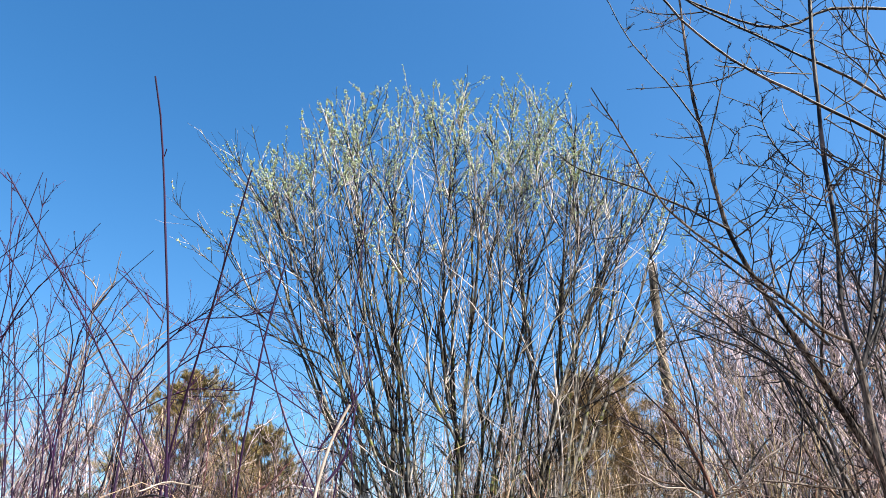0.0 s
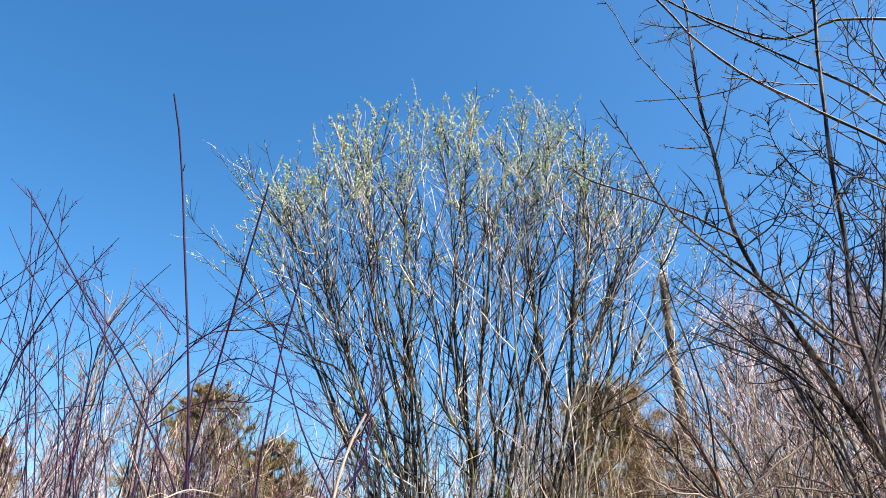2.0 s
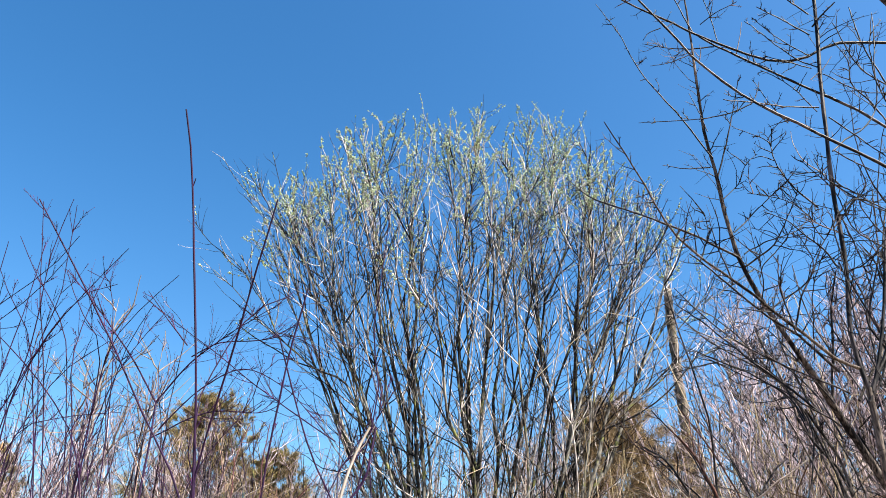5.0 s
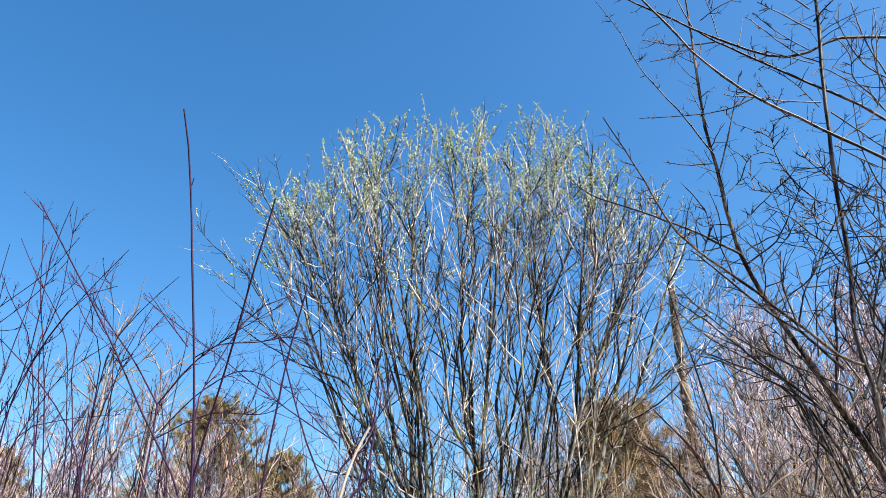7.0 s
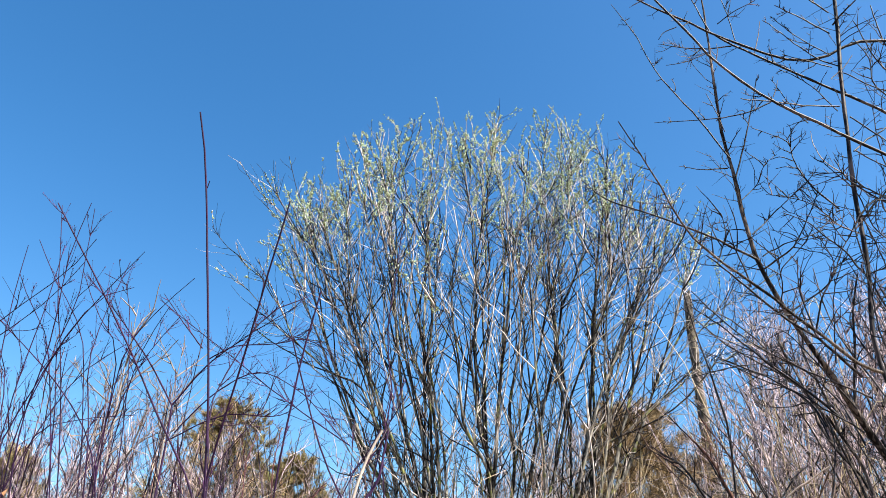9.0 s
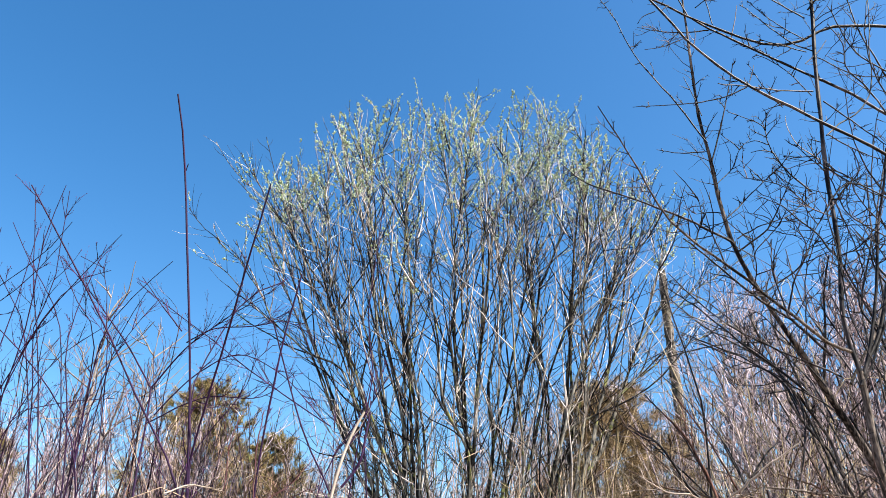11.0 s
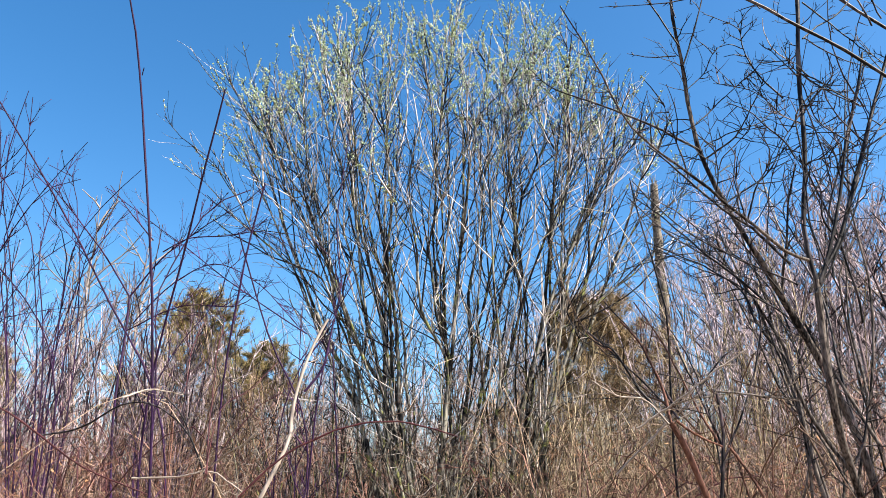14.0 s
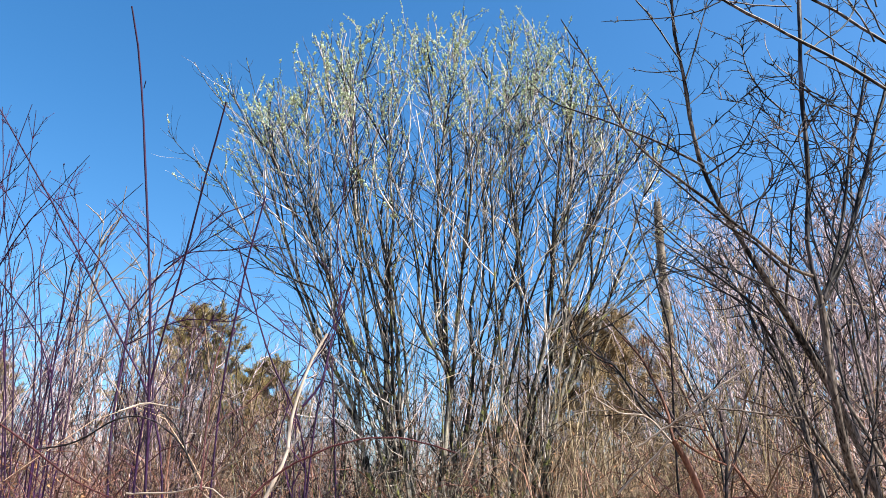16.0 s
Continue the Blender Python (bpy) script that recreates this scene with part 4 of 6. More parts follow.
limb(grey, [(2.56, 4.10, 4.80), (2.69, 4.05, 4.59), (2.85, 4.00, 4.34)], 0.0055, 0.0030, twigs=6, tlen=0.22, tr=0.0042, wander=0.036, angle=54, seed=216, **G)
limb(grey, [(2.52, 4.10, 4.52), (2.75, 4.15, 4.39), (2.97, 4.20, 4.35)], 0.0050, 0.0025, twigs=6, tlen=0.22, tr=0.0042, wander=0.036, angle=54, seed=217, **G)
limb(grey, [(2.32, 4.20, 4.83), (2.27, 4.25, 5.02), (2.19, 4.30, 5.32)], 0.0045, 0.0020, twigs=4, tlen=0.15, tr=0.0042, wander=0.036, angle=54, seed=218, **G)
limb(grey, [(2.46, 4.10, 4.24), (2.68, 4.15, 4.12), (2.88, 4.20, 4.05)], 0.0055, 0.0030, twigs=6, tlen=0.25, tr=0.0042, wander=0.036, angle=54, seed=219, **G)
limb(grey, [(2.44, 4.10, 4.12), (2.50, 4.20, 4.13), (2.64, 4.30, 3.75), (2.69, 4.40, 3.53)], 0.0060, 0.0035, twigs=6, tlen=0.25, tr=0.0042, wander=0.036, angle=54, seed=220, **G)
limb(grey, [(3.03, 4.40, 4.17), (2.90, 4.37, 4.42), (2.85, 4.33, 4.74), (2.87, 4.30, 5.06)], 0.0060, 0.0025, twigs=7, tlen=0.22, tr=0.0042, wander=0.036, angle=54, seed=221, **G)
limb(grey, [(3.08, 4.60, 3.88), (3.03, 4.57, 4.27), (3.11, 4.53, 4.73), (3.26, 4.50, 5.12)], 0.0060, 0.0025, twigs=7, tlen=0.22, tr=0.0042, wander=0.036, angle=54, seed=222, **G)

stout = thing("bare_tree", 3.95, 3.90, "stout grey tree with rough pale-streaked bark", "tree")
limb(stout, [(3.95, 3.90, -0.10), (4.00, 3.90, 1.60), (3.90, 3.85, 3.20), (3.62, 3.80, 4.50), (3.38, 3.74, 4.86), (3.18, 3.70, 5.10), (3.04, 3.70, 5.38), (2.93, 3.70, 5.62), (2.86, 3.70, 5.82), (2.83, 3.70, 6.06), (2.80, 3.72, 6.60)], 0.085, 0.045, name='trunk', twigs=8, tlen=0.5, tr=0.0045, jitter=0.01, n=40, sides=10, seed=240, **G_LIT)

# ---- red-stemmed shrubs ----
rods = thing("sapling", -1.56, 4.60, "slender dark red upright saplings with few side shoots", "shrub", "red-stemmed shrubs")
limb(rods, [(-1.56, 4.60, -0.05), (-1.71, 4.60, 2.21), (-1.79, 4.47, 3.12), (-1.94, 4.35, 4.17), (-1.99, 4.22, 4.64), (-2.03, 4.10, 4.91)], 0.0098, 0.0065, name='cane', twigs=4, tlen=0.18, tr=0.0050, twigmat=M_REDTWIG, buds=True, wander=0.018, angle=30, lift=0.35, jitter=0.0022, mat=M_RED, seed=90)
limb(rods, [(-2.02, 4.45, 4.48), (-1.99, 4.40, 4.51)], 0.0038, 0.0032, name='cane', twigs=0, tlen=0.5, tr=0.0050, twigmat=M_REDTWIG, buds=True, wander=0.018, angle=30, lift=0.35, jitter=0.0022, mat=M_RED, seed=91)
limb(rods, [(-1.56, 4.60, -0.05), (-1.72, 4.60, 2.41), (-1.55, 4.37, 2.97), (-1.39, 4.13, 3.47), (-1.22, 3.90, 4.02)], 0.0088, 0.0054, name='cane', twigs=6, tlen=0.3, tr=0.0050, twigmat=M_REDTWIG, buds=True, wander=0.018, angle=30, lift=0.35, jitter=0.0022, mat=M_RED, seed=92)
limb(rods, [(-1.56, 4.60, -0.05), (-1.79, 4.80, 2.48), (-1.87, 4.90, 3.02), (-1.81, 5.00, 3.30), (-1.59, 5.10, 3.77), (-1.39, 5.20, 3.92)], 0.0046, 0.0045, name='cane', twigs=12, tlen=0.25, tr=0.0050, twigmat=M_REDTWIG, buds=True, wander=0.018, angle=30, lift=0.35, jitter=0.0022, mat=M_RED, seed=93)
rodb = thing("sapling", -1.29, 5.00, "thin purplish sapling leaning over the brush", "shrub", "red-stemmed shrubs")
limb(rodb, [(-1.29, 5.00, -0.05), (-1.39, 5.00, 2.26), (-1.34, 4.93, 2.87), (-1.26, 4.87, 3.41), (-1.17, 4.80, 3.80)], 0.0081, 0.0062, name='cane', twigs=6, tlen=0.25, tr=0.0050, twigmat=M_REDTWIG, buds=True, wander=0.018, angle=30, lift=0.35, jitter=0.0022, mat=M_RED, seed=94)
limb(rodb, [(-1.29, 5.00, -0.05), (-0.88, 5.20, 2.25), (-1.12, 5.13, 2.72), (-1.32, 5.07, 3.27), (-1.39, 5.00, 3.49)], 0.0071, 0.0053, name='cane', twigs=12, tlen=0.3, tr=0.0050, twigmat=M_REDTWIG, buds=True, wander=0.018, angle=30, lift=0.35, jitter=0.0022, mat=M_RED, seed=95)
fork = thing("dogwood_shrub", -2.89, 7.60, "leafless purple-red shrub with forked crossing canes", "shrub", "red-stemmed shrubs")
limb(fork, [(-2.89, 7.60, -0.05), (-3.40, 7.80, 2.73), (-3.44, 7.90, 3.39), (-3.50, 8.00, 3.85)], 0.0144, 0.0104, name='cane', twigs=3, tlen=0.4, tr=0.0050, twigmat=M_REDTWIG, buds=True, wander=0.018, angle=30, lift=0.35, jitter=0.0022, mat=M_RED, seed=96)
limb(fork, [(-3.50, 8.00, 3.84), (-3.88, 7.93, 4.38), (-4.37, 7.87, 4.96), (-4.80, 7.80, 5.42)], 0.0109, 0.0039, name='cane', twigs=12, tlen=0.5, tr=0.0050, twigmat=M_REDTWIG, buds=True, wander=0.018, angle=30, lift=0.35, jitter=0.0022, mat=M_RED, seed=97)
limb(fork, [(-3.50, 8.00, 3.84), (-3.14, 7.93, 4.29), (-2.66, 7.87, 4.67), (-2.14, 7.80, 4.98)], 0.0108, 0.0034, name='cane', twigs=18, tlen=0.6, tr=0.0050, twigmat=M_REDTWIG, buds=True, wander=0.018, angle=30, lift=0.35, jitter=0.0022, mat=M_RED, seed=98)
limb(fork, [(-3.33, 7.80, 3.48), (-3.01, 7.75, 3.84), (-2.48, 7.70, 4.13), (-2.01, 7.65, 3.93), (-1.48, 7.60, 3.43)], 0.0083, 0.0031, name='cane', twigs=18, tlen=0.5, tr=0.0050, twigmat=M_REDTWIG, buds=True, wander=0.018, angle=30, lift=0.35, jitter=0.0022, mat=M_RED, seed=99)
limb(fork, [(-3.40, 7.80, 3.39), (-2.79, 7.73, 3.65), (-2.05, 7.67, 3.69), (-1.76, 7.60, 3.92)], 0.0083, 0.0031, name='cane', twigs=18, tlen=0.5, tr=0.0050, twigmat=M_REDTWIG, buds=True, wander=0.018, angle=30, lift=0.35, jitter=0.0022, mat=M_RED, seed=100)
limb(fork, [(-3.10, 7.80, 4.31), (-2.85, 7.75, 4.44), (-2.33, 7.70, 4.47), (-1.95, 7.65, 4.50), (-1.48, 7.60, 4.23)], 0.0084, 0.0032, name='cane', twigs=15, tlen=0.5, tr=0.0050, twigmat=M_REDTWIG, buds=True, wander=0.018, angle=30, lift=0.35, jitter=0.0022, mat=M_RED, seed=101)
limb(fork, [(-1.32, 7.40, 3.27), (-2.16, 7.53, 3.84), (-2.81, 7.67, 4.33), (-3.81, 7.80, 5.07)], 0.0074, 0.0036, name='cane', twigs=18, tlen=0.5, tr=0.0050, twigmat=M_REDTWIG, buds=True, wander=0.018, angle=30, lift=0.35, jitter=0.0022, mat=M_RED, seed=102)
cross = thing("dogwood_shrub", -2.17, 6.60, "leafless dark red shrub with one long slanting cane", "shrub", "red-stemmed shrubs")
limb(cross, [(-2.17, 6.60, -0.05), (-2.61, 6.60, 2.75), (-2.99, 6.52, 3.34), (-3.49, 6.45, 4.15), (-4.00, 6.38, 4.92), (-4.40, 6.30, 5.51)], 0.0122, 0.0067, name='cane', twigs=12, tlen=0.45, tr=0.0050, twigmat=M_REDTWIG, buds=True, wander=0.018, angle=30, lift=0.35, jitter=0.0022, mat=M_RED, seed=103)
limb(cross, [(-2.17, 6.60, -0.05), (-2.52, 6.60, 2.61), (-2.33, 6.60, 2.99), (-2.03, 6.60, 3.40), (-1.87, 6.60, 3.83), (-1.56, 6.60, 3.89)], 0.0068, 0.0028, name='cane', twigs=15, tlen=0.5, tr=0.0050, twigmat=M_REDTWIG, buds=True, wander=0.018, angle=30, lift=0.35, jitter=0.0022, mat=M_RED, seed=104)
left = thing("dogwood_shrub", -3.47, 6.80, "leafless thicket shrub with crossing purple-red canes", "shrub", "red-stemmed shrubs")
limb(left, [(-3.47, 6.80, -0.05), (-3.91, 6.60, 3.24), (-4.15, 6.58, 4.14), (-4.26, 6.56, 4.49), (-4.35, 6.54, 4.93), (-4.49, 6.51, 5.61)], 0.0089, 0.0037, name='cane', twigs=12, tlen=0.45, tr=0.0050, twigmat=M_REDTWIG, buds=True, wander=0.018, angle=30, lift=0.35, jitter=0.0022, mat=M_RED, seed=105)
limb(left, [(-3.47, 6.80, -0.05), (-4.29, 6.60, 3.42), (-4.18, 6.50, 3.99), (-4.13, 6.40, 4.30), (-4.11, 6.30, 4.81), (-3.97, 6.19, 5.44)], 0.0107, 0.0034, name='cane', twigs=12, tlen=0.45, tr=0.0050, twigmat=M_REDTWIG, buds=True, wander=0.018, angle=30, lift=0.35, jitter=0.0022, mat=M_RED, seed=106)
limb(left, [(-3.47, 6.80, -0.05), (-4.03, 6.60, 3.46), (-4.11, 6.51, 4.17), (-3.99, 6.42, 4.31), (-3.95, 6.33, 4.83), (-3.95, 6.24, 5.40)], 0.0075, 0.0034, name='cane', twigs=12, tlen=0.45, tr=0.0050, twigmat=M_REDTWIG, buds=True, wander=0.018, angle=30, lift=0.35, jitter=0.0022, mat=M_RED, seed=107)
limb(left, [(-3.47, 6.80, -0.05), (-3.75, 6.60, 3.46), (-3.98, 6.62, 4.21), (-4.11, 6.64, 4.41), (-4.42, 6.66, 4.80), (-4.74, 6.68, 5.28)], 0.0073, 0.0037, name='cane', twigs=12, tlen=0.45, tr=0.0050, twigmat=M_REDTWIG, buds=True, wander=0.018, angle=30, lift=0.35, jitter=0.0022, mat=M_RED, seed=108)
limb(left, [(-3.47, 6.80, -0.05), (-5.16, 6.60, 4.01), (-4.75, 6.41, 4.16), (-4.36, 6.22, 4.34), (-3.89, 6.03, 4.61), (-3.60, 5.84, 4.82)], 0.0098, 0.0031, name='cane', twigs=12, tlen=0.45, tr=0.0050, twigmat=M_REDTWIG, buds=True, wander=0.018, angle=30, lift=0.35, jitter=0.0022, mat=M_RED, seed=109)
limb(left, [(-3.47, 6.80, -0.05), (-4.29, 6.60, 3.42), (-4.04, 6.45, 3.97), (-3.85, 6.31, 4.15), (-3.51, 6.16, 4.50), (-3.20, 6.02, 4.78)], 0.0107, 0.0031, name='cane', twigs=12, tlen=0.45, tr=0.0050, twigmat=M_REDTWIG, buds=True, wander=0.018, angle=30, lift=0.35, jitter=0.0022, mat=M_RED, seed=110)
limb(left, [(-3.47, 6.80, -0.05), (-3.48, 6.60, 3.36), (-3.38, 6.48, 3.99), (-3.08, 6.36, 4.35), (-2.76, 6.24, 4.60)], 0.0101, 0.0031, name='cane', twigs=12, tlen=0.45, tr=0.0050, twigmat=M_REDTWIG, buds=True, wander=0.018, angle=30, lift=0.35, jitter=0.0022, mat=M_RED, seed=111)
limb(left, [(-3.47, 6.80, -0.05), (-4.08, 6.60, 3.46), (-4.36, 6.62, 4.21), (-4.65, 6.64, 4.59), (-4.82, 6.66, 4.86)], 0.0090, 0.0037, name='cane', twigs=12, tlen=0.45, tr=0.0050, twigmat=M_REDTWIG, buds=True, wander=0.018, angle=30, lift=0.35, jitter=0.0022, mat=M_RED, seed=112)
limb(left, [(-3.47, 6.80, -0.05), (-5.01, 6.60, 3.90), (-4.55, 6.50, 4.25), (-4.22, 6.40, 4.49), (-3.94, 6.31, 4.82)], 0.0097, 0.0033, name='cane', twigs=12, tlen=0.45, tr=0.0050, twigmat=M_REDTWIG, buds=True, wander=0.018, angle=30, lift=0.35, jitter=0.0022, mat=M_RED, seed=113)
limb(left, [(-3.47, 6.80, -0.05), (-3.50, 6.60, 3.43), (-3.49, 6.54, 3.81), (-3.55, 6.49, 4.05), (-3.75, 6.43, 4.32), (-3.95, 6.37, 4.72)], 0.0101, 0.0034, name='cane', twigs=12, tlen=0.45, tr=0.0050, twigmat=M_REDTWIG, buds=True, wander=0.018, angle=30, lift=0.35, jitter=0.0022, mat=M_RED, seed=114)
limb(left, [(-3.47, 6.80, -0.05), (-3.78, 6.60, 3.35), (-4.06, 6.55, 3.66), (-4.40, 6.49, 3.98), (-4.83, 6.44, 4.34), (-5.03, 6.39, 4.53)], 0.0103, 0.0036, name='cane', twigs=12, tlen=0.45, tr=0.0050, twigmat=M_REDTWIG, buds=True, wander=0.018, angle=30, lift=0.35, jitter=0.0022, mat=M_RED, seed=115)
limb(left, [(-3.47, 6.80, -0.05), (-3.36, 6.60, 3.43), (-3.25, 6.41, 3.63), (-3.11, 6.22, 3.84), (-2.85, 6.03, 4.21)], 0.0087, 0.0030, name='cane', twigs=12, tlen=0.45, tr=0.0050, twigmat=M_REDTWIG, buds=True, wander=0.018, angle=30, lift=0.35, jitter=0.0022, mat=M_RED, seed=116)
limb(left, [(-3.47, 6.80, -0.05), (-3.39, 6.60, 3.43), (-3.30, 6.56, 3.73), (-3.19, 6.52, 3.92), (-2.94, 6.48, 4.29)], 0.0072, 0.0031, name='cane', twigs=12, tlen=0.45, tr=0.0050, twigmat=M_REDTWIG, buds=True, wander=0.018, angle=30, lift=0.35, jitter=0.0022, mat=M_RED, seed=117)
limb(left, [(-3.47, 6.80, -0.05), (-4.40, 6.60, 3.24), (-4.28, 6.61, 3.62), (-4.12, 6.63, 4.15), (-3.83, 6.64, 4.60), (-3.56, 6.66, 4.70)], 0.0107, 0.0034, name='cane', twigs=12, tlen=0.45, tr=0.0050, twigmat=M_REDTWIG, buds=True, wander=0.018, angle=30, lift=0.35, jitter=0.0022, mat=M_RED, seed=118)
limb(left, [(-3.47, 6.80, -0.05), (-3.32, 6.60, 3.25), (-3.45, 6.56, 4.13), (-3.66, 6.51, 4.73), (-3.80, 6.47, 4.77)], 0.0072, 0.0034, name='cane', twigs=12, tlen=0.45, tr=0.0050, twigmat=M_REDTWIG, buds=True, wander=0.018, angle=30, lift=0.35, jitter=0.0022, mat=M_RED, seed=119)
limb(left, [(-3.47, 6.80, -0.05), (-4.51, 6.60, 3.23), (-4.62, 6.57, 3.83), (-4.76, 6.53, 4.11), (-4.93, 6.50, 4.46)], 0.0092, 0.0036, name='cane', twigs=12, tlen=0.45, tr=0.0050, twigmat=M_REDTWIG, buds=True, wander=0.018, angle=30, lift=0.35, jitter=0.0022, mat=M_RED, seed=120)
limb(left, [(-3.47, 6.80, -0.05), (-3.64, 6.60, 3.25), (-3.82, 6.65, 3.93), (-3.84, 6.71, 4.25), (-3.72, 6.76, 5.05)], 0.0102, 0.0035, name='cane', twigs=12, tlen=0.45, tr=0.0050, twigmat=M_REDTWIG, buds=True, wander=0.018, angle=30, lift=0.35, jitter=0.0022, mat=M_RED, seed=121)
limb(cross, [(-2.62, 6.40, 3.94), (-2.80, 6.30, 4.15), (-3.01, 6.20, 4.42)], 0.0071, 0.0029, name='cane', twigs=4, tlen=0.3, tr=0.0050, twigmat=M_REDTWIG, buds=True, wander=0.018, angle=30, lift=0.35, jitter=0.0022, mat=M_RED, seed=122)
outer = thing("dogwood_shrub", -4.77, 7.50, "leafless purple-red shrub reaching into the thicket", "shrub", "red-stemmed shrubs")
limb(outer, [(-4.77, 7.50, -0.05), (-5.04, 7.50, 2.97), (-5.01, 7.43, 3.82), (-4.90, 7.37, 4.88), (-4.85, 7.30, 5.55)], 0.0102, 0.0039, name='cane', twigs=12, tlen=0.6, tr=0.0050, twigmat=M_REDTWIG, buds=True, wander=0.018, angle=30, lift=0.35, jitter=0.0022, mat=M_RED, seed=123)
limb(outer, [(-4.77, 7.50, -0.05), (-5.07, 7.50, 2.70), (-5.28, 7.43, 4.13), (-5.33, 7.37, 5.09), (-5.29, 7.30, 5.55)], 0.0102, 0.0041, name='cane', twigs=12, tlen=0.6, tr=0.0050, twigmat=M_REDTWIG, buds=True, wander=0.018, angle=30, lift=0.35, jitter=0.0022, mat=M_RED, seed=124)
limb(outer, [(-4.77, 7.50, -0.05), (-4.90, 7.50, 2.69), (-4.58, 7.43, 3.52), (-4.31, 7.37, 3.98), (-3.82, 7.30, 4.33)], 0.0101, 0.0036, name='cane', twigs=12, tlen=0.6, tr=0.0050, twigmat=M_REDTWIG, buds=True, wander=0.018, angle=30, lift=0.35, jitter=0.0022, mat=M_RED, seed=125)
limb(outer, [(-4.77, 7.50, -0.05), (-4.74, 7.50, 2.69), (-4.61, 7.43, 3.40), (-4.20, 7.37, 3.50), (-3.55, 7.30, 3.54)], 0.0100, 0.0034, name='cane', twigs=12, tlen=0.6, tr=0.0050, twigmat=M_REDTWIG, buds=True, wander=0.018, angle=30, lift=0.35, jitter=0.0022, mat=M_RED, seed=126)
front = thing("sapling", -0.88, 5.60, "thin dark red saplings rising before the willow", "shrub", "red-stemmed shrubs")
limb(front, [(-0.88, 5.60, -0.05), (-0.82, 5.60, 2.65), (-0.71, 5.55, 3.29), (-0.76, 5.50, 3.65), (-0.71, 5.45, 4.22), (-0.65, 5.40, 4.81)], 0.0082, 0.0036, name='cane', twigs=9, tlen=0.35, tr=0.0050, twigmat=M_REDTWIG, buds=True, wander=0.018, angle=30, lift=0.35, jitter=0.0022, mat=M_RED, seed=127)
limb(front, [(-0.88, 5.60, -0.05), (-0.99, 5.60, 2.61), (-0.75, 5.55, 3.02), (-0.71, 5.50, 3.28), (-0.90, 5.45, 3.58), (-1.12, 5.40, 3.63)], 0.0069, 0.0028, name='cane', twigs=9, tlen=0.35, tr=0.0050, twigmat=M_REDTWIG, buds=True, wander=0.018, angle=30, lift=0.35, jitter=0.0022, mat=M_RED, seed=128)
limb(front, [(-0.88, 5.60, -0.05), (-0.89, 5.20, 1.63), (-0.89, 5.17, 2.00), (-0.90, 5.13, 2.54), (-0.90, 5.10, 3.07)], 0.0064, 0.0021, name='cane', twigs=7, tlen=0.3, tr=0.0050, twigmat=M_REDTWIG, buds=True, wander=0.018, angle=30, lift=0.35, jitter=0.0022, mat=M_RED, seed=129)
limb(front, [(-0.88, 5.60, -0.05), (-0.67, 5.60, 1.63), (-0.70, 5.60, 2.20), (-0.75, 5.60, 2.80)], 0.0081, 0.0045, name='cane', twigs=7, tlen=0.3, tr=0.0050, twigmat=M_REDTWIG, buds=True, wander=0.018, angle=30, lift=0.35, jitter=0.0022, mat=M_RED, seed=130)
limb(front, [(-0.80, 4.80, 2.48), (-0.71, 4.83, 2.63), (-0.63, 4.87, 2.82), (-0.54, 4.90, 3.17)], 0.0048, 0.0020, name='cane', twigs=7, tlen=0.25, tr=0.0050, twigmat=M_REDTWIG, buds=True, wander=0.018, angle=30, lift=0.35, jitter=0.0022, mat=M_RED, seed=131)

# ---- dead and broken wood, arching canes ----
pale = thing("dead_branch", -1.28, 4.60, "pale weathered dead branch leaning out of the brush", "branch")
limb(pale, [(-1.28, 4.60, -0.05), (-0.97, 4.60, 1.63), (-0.90, 4.63, 1.81), (-0.84, 4.67, 1.98), (-0.84, 4.70, 2.17), (-0.80, 4.73, 2.39), (-0.75, 4.77, 2.58), (-0.66, 4.80, 2.78)], 0.0201, 0.0078, twigs=4, tlen=0.3, mat=M_PALE, name='branch', jitter=0.002, n=30, seed=132)
limb(pale, [(-0.77, 4.70, 2.28), (-0.69, 4.73, 2.39), (-0.65, 4.77, 2.58), (-0.62, 4.80, 2.78)], 0.0094, 0.0058, twigs=3, tlen=0.3, mat=M_RED, name='side_branch', seed=133)
broken = thing("broken_tree", 1.71, 4.20, "broken leaning rust-brown stem with snapped side branches", "tree")
limb(broken, [(1.71, 4.20, -0.05), (1.59, 4.20, 1.58), (1.52, 4.17, 1.75), (1.45, 4.13, 1.91), (1.38, 4.10, 2.02)], 0.0205, 0.0165, twigs=4, tlen=0.3, mat=M_RUST, name='trunk', jitter=0.0025, seed=134)
limb(broken, [(1.38, 4.10, 2.01), (1.28, 4.17, 2.16), (1.10, 4.23, 2.47), (1.03, 4.30, 2.54)], 0.0099, 0.0052, twigs=14, tlen=0.35, mat=M_GREY, name='branch', seed=135)
limb(broken, [(1.16, 4.00, 1.98), (1.31, 3.95, 2.07), (1.42, 3.90, 2.14), (1.53, 3.85, 2.22), (1.74, 3.80, 2.37)], 0.0067, 0.0032, twigs=6, tlen=0.25, mat=M_PALE, name='branch', jitter=0.007, seed=136)
limb(broken, [(1.37, 4.10, 2.01), (1.23, 4.10, 2.15), (1.11, 4.10, 2.16), (0.96, 4.10, 2.25)], 0.0058, 0.0033, twigs=6, tlen=0.25, mat=M_PALE, name='branch', seed=137)
limb(broken, [(1.38, 4.10, 2.01), (1.38, 4.17, 2.19), (1.30, 4.23, 2.47), (1.20, 4.30, 2.64)], 0.0099, 0.0053, twigs=10, tlen=0.3, mat=M_RUST, name='branch', seed=138)
